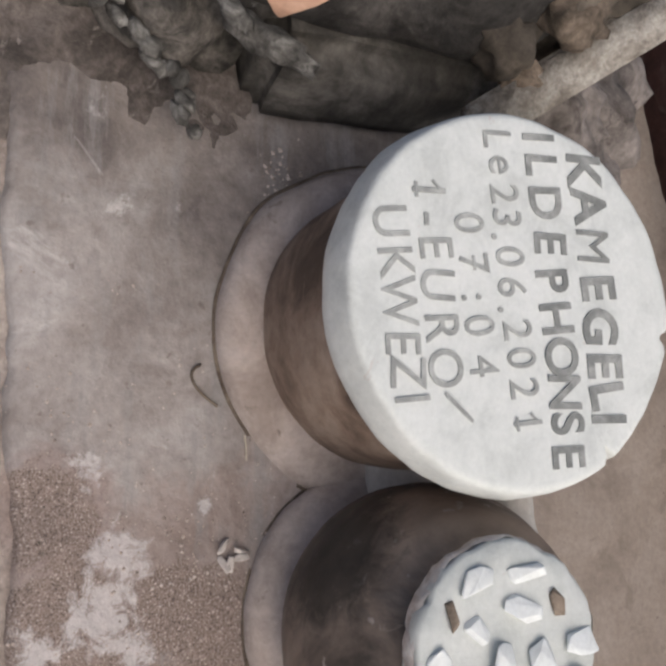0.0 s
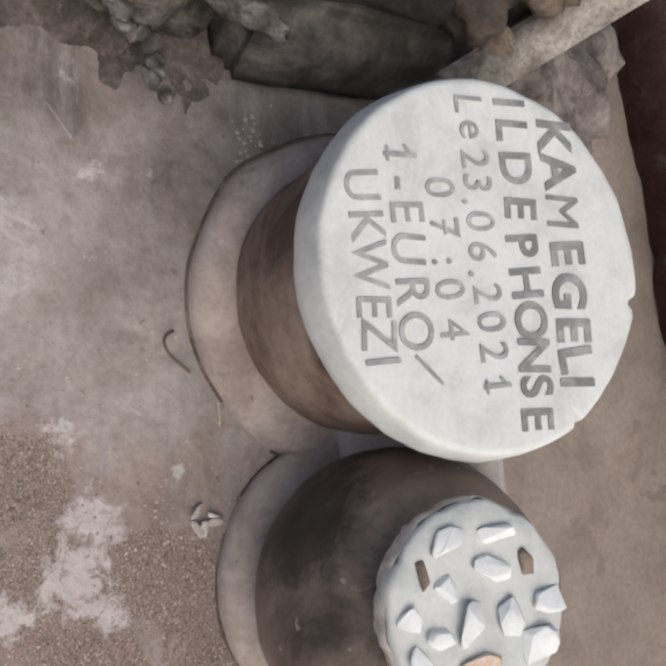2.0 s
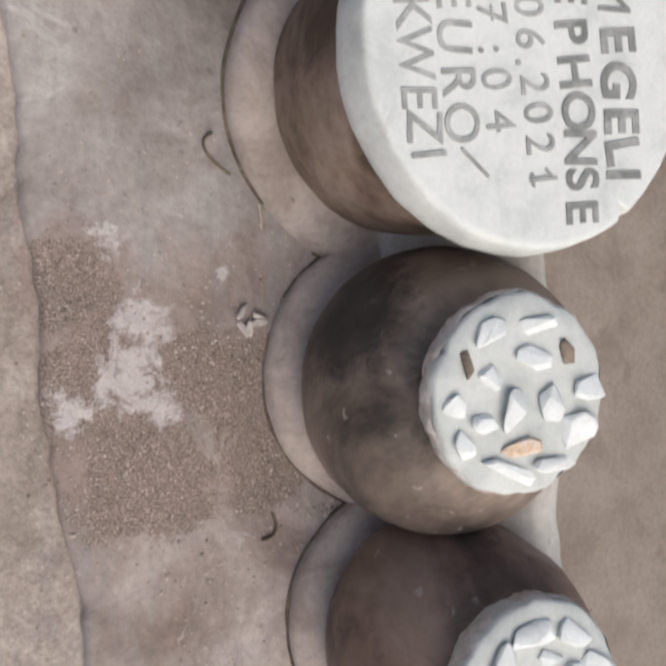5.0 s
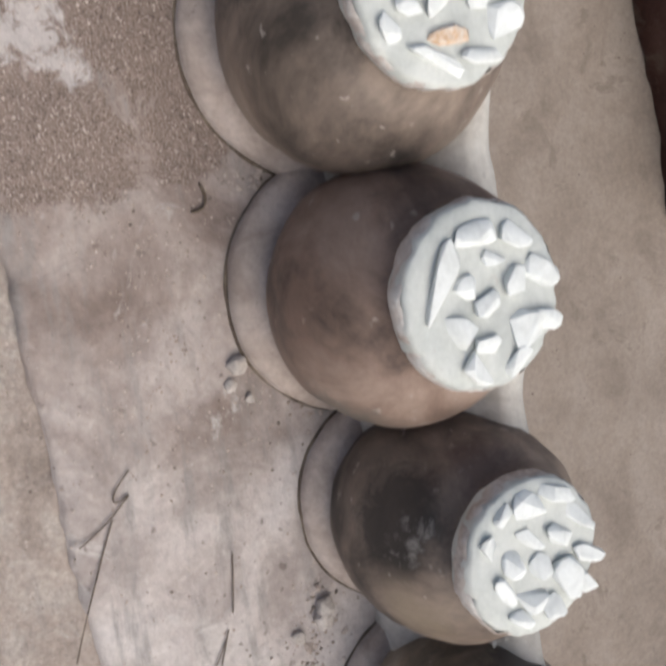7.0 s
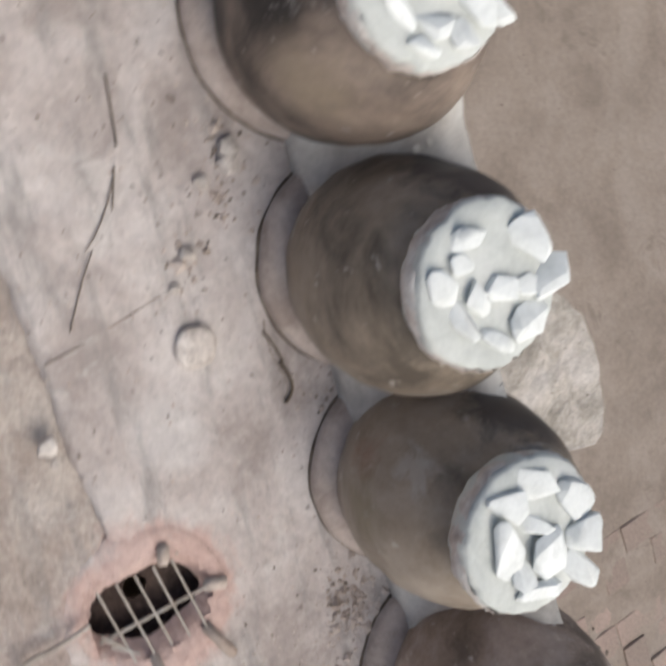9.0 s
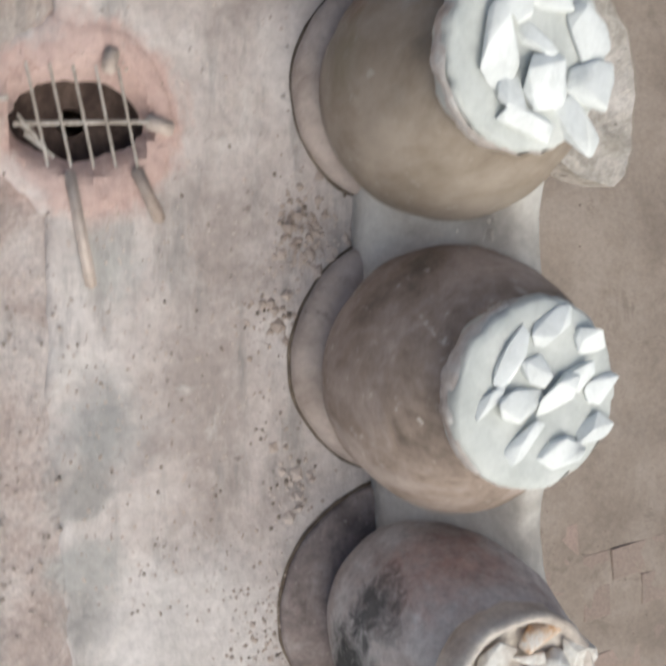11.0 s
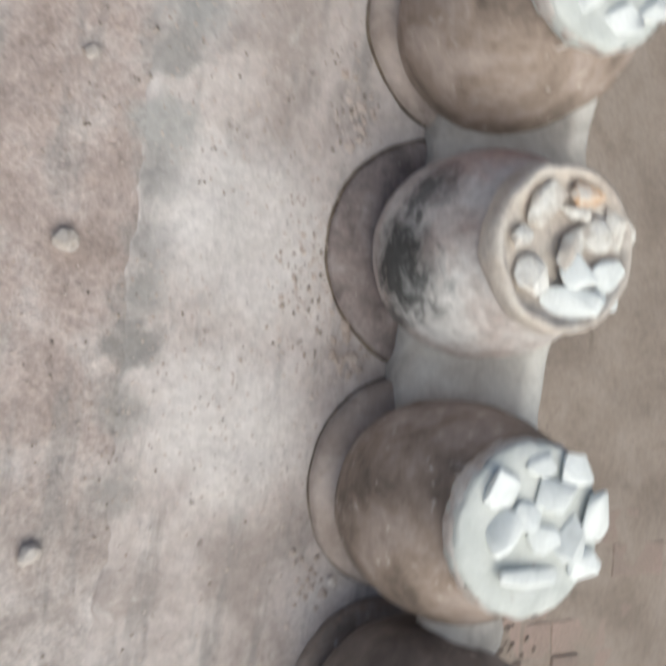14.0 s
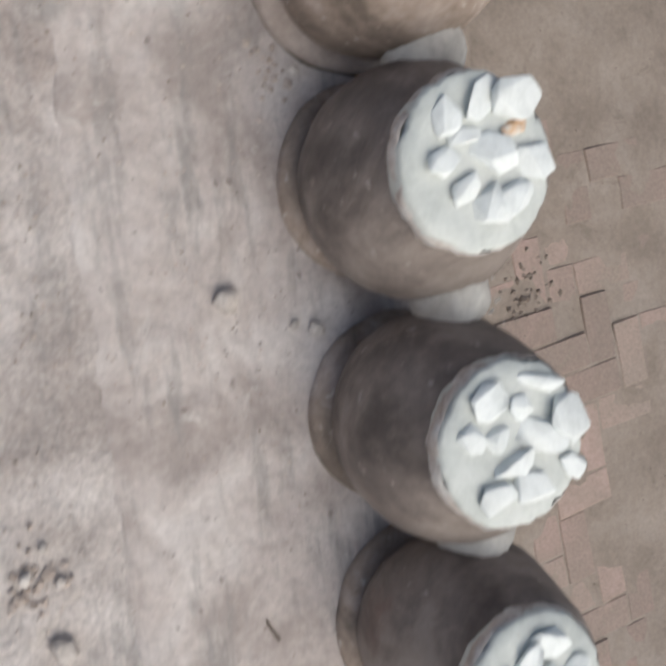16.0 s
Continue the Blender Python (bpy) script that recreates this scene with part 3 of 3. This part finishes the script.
for i, (x, yb, zt) in enumerate(WEBS):
    if i > 7:
        # a rounded dab of mortar pressed in between
        o = part("mortar_web", boulder(.062, .062, .075, 40 + i, .10, 4), M_MORTAR)
        o.location = (x, .828, .18)
        tagged(o, "rounded pale grey cement dab between two pots", "mortar", "cement between pots", "structure")
        continue
    bm = bmesh.new()
    nx, ny = 18, 16
    grid = []
    for j in range(ny):
        v = j / (ny - 1)
        deep = .17 if i < 6 else .15
        yy = yb - deep + deep * v
        row = []
        for k in range(nx):
            u = k / (nx - 1) * 2 - 1
            xx = x + .13 * u
            zz = .05 + (zt + (.034 if i < 3 else .014 if i < 6 else 0) - .05) * min(1, v * 1.3) ** (1.1 if i < 6 else .85) + .03 * u * u + .006 * wob(xx, yy, i, 18)
            row.append(bm.verts.new((xx, yy + .004 * wob(xx, yy, 3 + i, 25), zz)))
        grid.append(row)
    for a, b in zip(grid, grid[1:]):
        for k in range(nx - 1):
            bm.faces.new((a[k], a[k + 1], b[k + 1], b[k]))
    ret = bmesh.ops.extrude_face_region(bm, geom=list(bm.faces))
    for g in ret["geom"]:
        if isinstance(g, bmesh.types.BMVert):
            g.co.z = -.03
    tagged(part("mortar_web", bm, M_MORTAR), "smooth pale grey cement fillet between two pots", "mortar", "cement between pots", "structure")

# ---- inscribed plinth ----
plinth = thing("inscribed_plinth", -.232, .714, 0, "round brown plinth with white inscribed cap on a cement collar", "plinth")
part("body", lathe([(.2, -.03), (.215, 0), (.222, .08), (.222, .2), (.215, .3), (.21, .345)], 96, .006, 7, 60), PLINTH, plinth)
part("collar", lathe([(.18, -.02), (.18, .026), (.215, .036), (.25, .036), (.272, .026), (.282, .006), (.284, -.02)], 96, .006, 7, 61, close=False), M_COLLAR, plinth, "beige cement collar")
part("joint", lathe([(.281, -.012), (.281, .003), (.2875, .003), (.2875, -.012)], 110, .006, 7, 61, close=False), M_TWIG, plinth, "dark open joint")
bm = lathe([(.2, .318), (.242, .32), (.25, .325), (.2535, .335), (.2525, .35), (.2495, .37), (.2465, .384), (.2445, .3885), (.241, .3913), (.235, .392), (.2, .392), (.1, .392), (.01, .392)], 220, .003, 11, 62)
for v in bm.verts:
    v.co.x, v.co.y = v.co.x * 1.008 + .004, v.co.y * 1.002 + .005
for at, wide, deep in ((.60, .03, .026), (1.40, .05, .016)):
    for v in bm.verts:
        if v.co.xy.length > .23:
            v.co.xy *= 1 - deep / .25 * max(0, 1 - abs(math.atan2(v.co.y, v.co.x) % 6.2832 - at) / wide)
# the stretch of rim between the two chips has worn straight
for v in bm.verts:
    if v.co.xy.length > .2:
        a = math.atan2(v.co.y, v.co.x)
        if .63 < a < 1.38:
            v.co.xy *= 1 - .012 * math.sin((a - .63) / .75 * math.pi)
cap = part("cap", bm, M_LIME, plinth, "white cement cap with chipped rim")


def inscribe(text, spots, size, bold, ink):
    rn = random.Random(len(text))
    for c, (lx, ly) in zip(text, spots):
        cu = bpy.data.curves.new("letter", "FONT")
        cu.body, cu.size, cu.align_x, cu.align_y, cu.extrude, cu.offset = c, size / .72, "CENTER", "CENTER", .0005, 0 if c == "M" else bold
        tmp = bpy.data.objects.new("letter", cu)
        me = bpy.data.meshes.new_from_object(tmp)
        bpy.data.objects.remove(tmp)
        me.transform(pose(0, -size * .05, 0) @ Matrix.Diagonal((.86 if c in "MW" else .92, 1, 1, 1)))
        if c in "17":
            bm = bmesh.new()
            bm.from_mesh(me)
            for dx, dy, ln, tn, up in ((-.13, .24, .34, 42, .0005), (0, -.36, .4, 0, .0009)) if c == "1" else ((0, 0, .42, 0, .0005),):
                q = bmesh.ops.create_cube(bm, size=1)["verts"]
                bmesh.ops.transform(bm, verts=q, matrix=pose(dx * size, dy * size, up, 0, 0, tn) @ Matrix.Diagonal((ln * size, .075 * size, .001, 1)))
            bm.to_mesh(me)
            bm.free()
        o = obj("letter", me, ink, cap)
        o.matrix_basis = pose(lx + .232, ly - .714, .3935, 0, 0, rn.uniform(-5, 5) + (-22 if c == "/" else 5))


inscribe("KAMEGELI", [(-.414, .827), (-.365, .834), (-.308, .837), (-.252, .843), (-.198, .844), (-.147, .849), (-.108, .851), (-.076, .852)], .056, .0022, M_INK)
inscribe("ILDEPHONSE", [(-.449, .753), (-.412, .757), (-.36, .762), (-.306, .767), (-.256, .768), (-.205, .773), (-.155, .779), (-.109, .782), (-.069, .785), (-.027, .784)], .051, .0014, M_INK)
inscribe("Le23.06.2021", [(-.438, .688), (-.403, .696), (-.364, .697), (-.332, .70), (-.305, .697), (-.281, .703), (-.241, .705), (-.213, .704), (-.186, .711), (-.15, .716), (-.111, .719), (-.068, .723)], .045, .0, M_FAINT)
inscribe("07:04", [(-.319, .642), (-.268, .648), (-.224, .65), (-.188, .654), (-.137, .659)], .045, .0, M_FAINT)
inscribe("1-EURO/", [(-.355, .584), (-.318, .588), (-.283, .593), (-.235, .595), (-.183, .60), (-.132, .604), (-.085, .622)], .05, .0002, M_FAINT)
inscribe("UKWEZI", [(-.309, .53), (-.26, .537), (-.211, .541), (-.16, .545), (-.125, .552), (-.093, .557)], .05, .0002, M_FAINT)

# ---- drain in the floor ----
drain = thing("floor_drain", DRAIN[0], DRAIN[1], 0, "rough floor drain with wire grid in pink cement", "drain")
bm = bmesh.new()
loops = []
for fr in range(7):
    f = fr / 6
    ring = []
    for i in range(72):
        a = 2 * math.pi * i / 72
        n = wob(math.cos(a), math.sin(a), 0, 1.6, 3) * .016 + wob(math.cos(a), math.sin(a), 1, 6, 3) * .010
        rx, ry = .052 + f * .083 + n * (.6 + .8 * f), .088 + f * .05 + n * (.6 + .8 * f)
        zz = (-.03, -.012, -.002, .001, .0018, .0012, -.006)[fr]
        px, py = DRAIN[0] + rx * math.cos(a), DRAIN[1] + ry * math.sin(a)
        low = min(1, max(0, (edge(px) + .01 - py) / .03))
        zz += floor_z(px, py) * (1 - low) + dirt_z(px, py) * low
        ring.append(bm.verts.new((rx * math.cos(a), ry * math.sin(a), zz)))
    loops.append(ring)
for a, b in zip(loops, loops[1:]):
    for i in range(72):
        bm.faces.new((a[i], a[(i + 1) % 72], b[(i + 1) % 72], b[i]))
part("surround", bm, M_SCREED, drain, "pink cement surround")
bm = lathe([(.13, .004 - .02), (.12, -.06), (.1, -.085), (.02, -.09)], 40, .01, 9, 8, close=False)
part("well", bm, M_WELL, drain, "dark hole")
for i in range(5):
    yy = -.06 + i * .03
    tube("wire", [(-.068, yy - .012, .011), (0, yy, .0125), (.066, yy + .012, .011)], .0022, M_IRON, drain)
tube("wire", [(.012, -.09, .008), (.006, 0, .009), (.002, .09, .008)], .003, M_IRON, drain)
for i in range(3):
    tube("wire", [(.0 + i * .012, -.085 + i * .004, .013), (.03 + i * .012, -.06 + i * .01, .015)], .002, M_IRON, drain)
for a, c, wd in (((-.0, .085), (.012, .125), .022), ((.065, .07), (.14, .105), .018), ((.07, -.02), (.23, .006), .016), ((-.06, .035), (-.095, .044), .02)):
    a, c = Vector((*a, .006)), Vector((*c, .004))
    bm = box((c - a).length, wd, .008, .0035, 2)
    bmesh.ops.transform(bm, verts=bm.verts, matrix=Matrix.Translation((a + c) / 2) @ pose(0, 0, 0, 0, 0, math.degrees(math.atan2(c.y - a.y, c.x - a.x))))
    part("rib", bm, M_COLLAR, drain, "dark cement rib")

# ---- loose things on the floor ----
def twig(label, pts, rad, m=None, lift=.004):
    tagged(tube("twig" if m is None else "straw", [(x, y, floor_z(x, y) + lift) for x, y in pts], rad, m or M_TWIG), label, "twig")


twig("curled dark rootlet on the cement floor", [(-.169, .409), (-.162, .392), (-.139, .394), (-.121, .415), (-.107, .436)], .0022)
twig("pale straw stalk on the floor", [(-.064, .479), (-.045, .482), (-.026, .482)], .0014, M_STRAW)
twig("thin forked twig on the cement floor", [(.827, .321), (.856, .289), (.882, .288), (.858, .323), (.875, .305), (.905, .274), (.927, .232)], .0011)
twig("long thin bent twig on the cement floor", [(.898, .286), (.94, .266), (.985, .249), (1.05, .221), (1.099, .204)], .0012)
twig("short dark twig lying on the screed", [(1.001, .467), (1.05, .463), (1.099, .455)], .0012)
twig("short dark twig lying on the screed", [(1.124, .444), (1.15, .436), (1.183, .425)], .0012)
twig("small curled root on sandy floor", [(.418, .49), (.44, .503), (.46, .498), (.459, .473)], .0025)
# two scratches in the screed, added as thin tubes rather than stalks
twig("thin scratch mark on the screed", [(1.227, .372), (1.205, .404), (1.14, .439)], .0011, M_CRUMB)
twig("thin scratch mark on the screed", [(1.331, .319), (1.266, .354), (1.23, .381)], .0011, M_CRUMB)
twig("dark dry root beside a pot's collar", [(1.426, .601), (1.45, .615), (1.483, .623)], .002)
twig("dark dry root beside a pot's collar", [(1.483, .618), (1.52, .632), (1.536, .634), (1.55, .61)], .003)
twig("short black twig on the screed", [(4.02, .512), (4.045, .519), (4.06, .53)], .0022)
twig("bent wire hook by the drain", [(1.763, .219), (1.77, .185), (1.774, .15), (1.774, .116), (1.785, .105), (1.795, .112)], .004, M_IRON)
CRACKS = [[(1.366, .272), (1.355, .33), (1.347, .369), (1.33, .43), (1.317, .477)], [(1.41, .61), (1.436, .603), (1.488, .612), (1.531, .63), (1.545, .61)]]
for pts in CRACKS:
    o = tube("crack", [(x, y, floor_z(x, y) - .0005) for x, y in pts], .0012, M_CRUMB, floor)
PEBBLES = [(1.14, .617, 42), (1.276, .516, 28), (1.319, .483, 20), (1.479, .241, 34), (1.51, .245, 20), (1.178, .564, 26), (.704, .514, 34), (.735, .499, 22), (1.16, .612, 38), (2.617, .179, 40), (2.339, .179, 24),
           (3.47, .515, 50), (3.542, .668, 30), (3.108, .687, 22), (3.077, .187, 42), (3.53, .63, 20), (.76, .53, 18), (3.967, .178, 48), (3.84, .14, 24), (3.86, .19, 20), (3.80, .17, 18)]
for i, (x, y, s) in enumerate(PEBBLES):
    o = part("pebble", chunk(s / 850, s / 950, s / 1500, 300 + i, 22, .8), M_PEBBLE)
    o.matrix_world = pose(x, y, floor_z(x, y) + s / 4500, 0, 0, i * 47)
    tagged(o, "pale beige pebble lying on the cement floor", "pebble", "pebbles on the terrace")
o = part("flat_stone", lathe([(.03, -.004), (.034, .004), (.033, .009), (.029, .011), (.01, .0115)], 26, .004, 30, 5), M_PEBBLE)
o.location = (1.412, .489, floor_z(1.412, .489) + .002)
tagged(o, "flat pale round piece of cement lying on the floor", "cement disc")
clod = thing("paper_scrap", .113, .458, floor_z(.113, .458), "crumpled pale scrap beside a pot's collar", "scrap")
for i in range(5):
    bm = chunk(.034, .016, .008, 500 + i, 14, .7)
    bmesh.ops.transform(bm, verts=bm.verts, matrix=pose(.016 * math.cos(i * 1.9), .018 * math.sin(i * 1.9), .006, 20 * math.sin(i), 15, i * 70))
    part("flake", bm, M_PEBBLE, clod)
bm = bmesh.new()
outline = [(1.40, .86), (1.44, 1.05), (1.542, 1.18), (1.60, 1.23), (1.66, 1.247), (1.74, 1.25), (1.80, 1.252), (1.845, 1.235), (1.864, 1.215), (1.85, 1.14), (1.80, 1.06), (1.76, .95), (1.72, .86)]
vs = [bm.verts.new((x + .006 * wob(x, y, 0, 30), y + .006 * wob(x, y, 1, 30), .02)) for x, y in outline]
top = bm.faces.new(vs)
bmesh.ops.triangulate(bm, faces=[top])
bmesh.ops.subdivide_edges(bm, edges=list(bm.edges), cuts=4, use_grid_fill=True)
for v in bm.verts:
    v.co += Vector((.004 * wob(v.co.x, v.co.y, 4, 40), .004 * wob(v.co.x, v.co.y, 6, 40), .007 * wob(v.co.x, v.co.y, 2, 22)))
ret = bmesh.ops.extrude_face_region(bm, geom=list(bm.faces))
for g in ret["geom"]:
    if isinstance(g, bmesh.types.BMVert):
        g.co.z = -.05
o = part("broken_slab", bm, M_SLAB, smooth=False)
tagged(o, "jagged pale concrete slab jutting out behind two pots", "slab")


def grit(name, spots, m, label, seed, z):
    """Loose grains as one mesh: small jittered octahedra."""
    rn = random.Random(seed)
    verts, faces = [], []
    for x, y, s in spots:
        if not screed_keep(x, y):
            continue
        k, zz = len(verts), z(x, y)
        a = rn.uniform(0, 6.3)
        for j in range(4):
            q = s * rn.uniform(.6, 1.2)
            verts.append((x + q * math.cos(a + j * 1.571), y + q * math.sin(a + j * 1.571), zz + s * .2 * rn.uniform(0, 1)))
        verts += [(x + s * rn.uniform(-.3, .3), y + s * rn.uniform(-.3, .3), zz + s * rn.uniform(.5, .9)), (x, y, zz - s * .4)]
        for j in range(4):
            faces += [(k + j, k + (j + 1) % 4, k + 4), (k + (j + 1) % 4, k + j, k + 5)]
    me = bpy.data.meshes.new(name)
    me.from_pydata(verts, [], faces)
    return tagged(obj(name, me, m), label, "grit", kind="stuff")


rn = random.Random(21)
light, dark = [], []
while len(light) < 3600:
    x, y = rn.uniform(-.3, 3.9), rn.uniform(.1, .62)
    if rn.random() < (1.0 if .05 < x < .85 or 1.9 < x < 3 else .3) and wob(x, y, 0, 5, 9) > -.25:
        (light if rn.random() < .87 else dark).append((x, y, rn.choice((.0012, .0016, .002, .0025, .0035))))
for cx, cy, n, sp in ((.41, .60, 60, .035), (1.15, .63, 70, .05), (1.93, .645, 140, .045), (2.07, .6, 60, .04), (2.0, .7, 40, .03), (-.47, .53, 60, .03), (.80, .63, 50, .035), (2.33, .62, 60, .05), (1.56, .68, 40, .03), (2.66, .56, 90, .06), (2.72, .65, 60, .05), (3.84, .16, 50, .04), (1.30, .50, 40, .03), (1.18, .58, 50, .04), (2.56, .585, 120, .05), (2.62, .60, 80, .05)):
    for _ in range(n):
        (light if rn.random() < .75 else dark).append((rn.gauss(cx, sp), rn.gauss(cy, sp * .7), abs(rn.gauss(.0012, .002)) + .001))
grit("grit", light, M_COLLAR, "loose pale sand grains and crumbs", 1, floor_z)
grit("grit", dark, M_CRUMB, "loose dark crumbs of soil", 2, floor_z)
bits = []
for cx, cy in ((.42, .82), (1.55, .81), (1.57, .85), (1.94, .83), (1.17, .84), (3.51, .86)):
    bits += [(rn.gauss(cx, .018), rn.gauss(cy, .016), abs(rn.gauss(.0022, .0015)) + .001) for _ in range(26)]
grit("mortar_crumbs", bits, M_MORTAR, "white crumbs of mortar caught between pots", 4, lambda x, y: .195 + .3 * (y - .76))
rn = random.Random(14)
drops = []
for cx, cy, n, sp in ((1.93, .635, 60, .03), (1.99, .675, 40, .025), (2.06, .59, 25, .03), (1.19, .60, 26, .035), (1.28, .505, 14, .02), (2.34, .63, 24, .03), (2.72, .66, 40, .035), (3.1, .64, 24, .03), (.41, .59, 10, .02), (3.86, .15, 26, .03)):
    drops += [(rn.gauss(cx, sp), rn.gauss(cy, sp * .8), abs(rn.gauss(.0045, .003)) + .002) for _ in range(n)]
grit("mortar_droppings", drops, M_COLLAR, "pale crumbled lumps of mortar dropped beside the pots", 6, floor_z)
rn = random.Random(8)
lumps = [(rn.gauss(3.74, .07), rn.gauss(2.24, .07), abs(rn.gauss(.008, .006)) + .003) for _ in range(60)] + [(rn.uniform(-1, 6), rn.uniform(1.8, 3.4), rn.uniform(.002, .007)) for _ in range(500)]
grit("grit", lumps, M_CRUMB, "dark crumbs scattered over the yard's earth", 3, ground_z)

# ---- end of the terrace: rubble, block, plank ----
bm = box(.15, .50, .17, .03, 3)
bmesh.ops.subdivide_edges(bm, edges=list(bm.edges), cuts=5, use_grid_fill=True)
for v in bm.verts:
    c = v.co.copy()
    v.co += Vector((.022 * wob(c.x, c.y, c.z, 7) - c.z * .25, .03 * wob(c.y, c.z, c.x, 5), .018 * wob(c.z, c.y, c.x, 8, 2)))
o = part("stone_block", bm, M_BLOCK)
o.matrix_world = pose(-.675, .70, .075, 0, 0, 3)
tagged(o, "grey-brown rough stone block lying on the floor", "stone block")
ROCKS = [("dark mossy boulder above the block", -.86, .62, .24, .20, .40, .15, M_ROCK, 1), ("grey lichen-streaked rubble heap on the floor", -.86, .33, .06, .22, .20, .13, M_MOSS, 2),
         ("brown crumbling boulder by the plank", -.86, .93, .22, .17, .15, .17, M_BROWN, 3), ("near-black rock resting in the heap", -.80, .46, .12, .12, .13, .14, M_ROCK, 4)]
for lab, x, y, z, sx, sy, sz, m, sd in ROCKS:
    o = part("boulder", boulder(sx, sy, sz, sd), m)
    o.location = (x, y, z)
    tagged(o, lab, "rock")
# crumbling soil banked against the rubble
bank = sheet("soil_bank", [-1.25 + .015 * k for k in range(52)], [.02 + .015 * k for k in range(32)],
             lambda x, y: -.012 + .30 * max(0, -.50 - x - .14 * abs(y - .42)) ** 1.15 * (1 + .5 * wob(x, y, 0, 6)) + .012 * wob(x, y, 3, 18) + .006 * wob(x, y, 5, 50), M_BANK)
tagged(bank, "grey-brown soil bank crumbling from the rubble", "soil")
for lab, x, y, z, l, wd, h, a, m, sd in (
        ("long pale lichened stone sliver in the rubble", -.625, .455, .165, .15, .04, .05, 66, M_LICHEN, 11), ("small pale lichened stone in the rubble", -.645, .395, .19, .06, .028, .03, 40, M_LICHEN, 12),
        ("brown broken stone by the plank", -.665, .81, .24, .12, .09, .09, 30, M_BROWN, 16), ("brown broken stone by the plank", -.70, .90, .29, .11, .09, .08, 70, M_TAN, 17), ("brown broken stone by the plank", -.635, .865, .20, .08, .06, .06, 100, M_TAN, 18)):
    bm = boulder(l / 2, wd / 2, h / 2, sd, .45, 3, 2.2)
    o = part("rubble_stone", bm, m)
    o.matrix_world = pose(x, y, z, sd * 9 % 20 - 10, 0, a)
    tagged(o, lab, "stone", "stones in the rubble")
rn = random.Random(77)
for k in range(18):
    f = k / 17
    x, y = -.66 + .13 * f ** 1.4 + rn.gauss(0, .010), .222 + .14 * min(1, f * 1.25) + rn.gauss(0, .010)
    o = part("rubble_stone", boulder(rn.uniform(.010, .022), rn.uniform(.008, .015), .011, 200 + k, .5, 2, 2.2), M_LICHEN)
    o.matrix_world = pose(x, y, .135 - .07 * f, 0, 0, rn.uniform(20, 80))
    tagged(o, "small pale crumbly stone in a line on the soil", "stone", "crumbled stones on the soil")
for x, y, z, sx, sd in ((-.70, 1.10, -.06, .13, 31), (-.62, 1.20, -.14, .12, 32), (-.80, 1.26, -.16, .16, 33), (-.52, 1.10, -.18, .11, 34), (-.68, 1.19, -.86, .30, 35)):
    o = part("boulder", boulder(sx, sx * .85, sx * (.8 if sx < .2 else 2.2), sd, .35 if sx < .2 else .2, 4), M_GREYROCK)
    o.location = (x, y, z)
    tagged(o, "grey-brown rock wedged outside the terrace end", "rock", "rocks at the terrace end")
o = part("pot_shard", chunk(.19, .15, .05, 77, 18, .7), M_TERRA)
o.matrix_world = pose(-.645, .435, .37, 10, 12, -20)
tagged(o, "orange terracotta shard on the dark boulder", "shard")
bm = box(.075, .62, .05, .006, 2)
for v in bm.verts:
    v.co += Vector((.004 * wob(v.co.x, v.co.y, 0, 20), 0, .004 * wob(v.co.y, v.co.x, 3, 20)))
o = part("plank", bm, M_WOOD)
o.matrix_world = pose(-.71, 1.04, .28, 24, 0, 34)
tagged(o, "weathered grey timber plank leaning over the rubble", "plank")
# ---- courtyard bricks ----
BL, BW = .284, .142
bm = box(BL - .009, BW - .009, .06, .004, 1)
brick_me = bpy.data.meshes.new("brick")
bm.to_mesh(brick_me)
bm.free()
rnd = random.Random(11)
for i in range(-30, 40):
    for j in range(-20, 20):
        # herringbone: one brick lengthwise and one across in each cell
        for k in range(2):
            cx, cy = (i + 2 * j + (1 if k == 0 else .5)) * BW, (i - 2 * j + (.5 if k == 0 else 2)) * BW
            x, y = 4.36 + cx * .995 - cy * .1, 2.56 + cy * .995 + cx * .1
            if not (2.9 < x < 6.2 and 1.95 < y < 3.0):
                continue
            bury = wob(x, y, 0, 1.7, 2) + rnd.uniform(-.3, .3) - 2 * max(0, y - 2.72) - max(0, 3.9 - x) * .45
            if bury < -.3:
                continue
            o = obj("brick", brick_me, M_BRICK, ground)
            o.matrix_world = pose(x, y, ground_z(x, y) - .029 + .003 * min(1, max(-.6, bury * 2)), rnd.uniform(-.25, .25), rnd.uniform(-.25, .25), (5.7 if k == 0 else 95.7) + rnd.uniform(-2, 2))
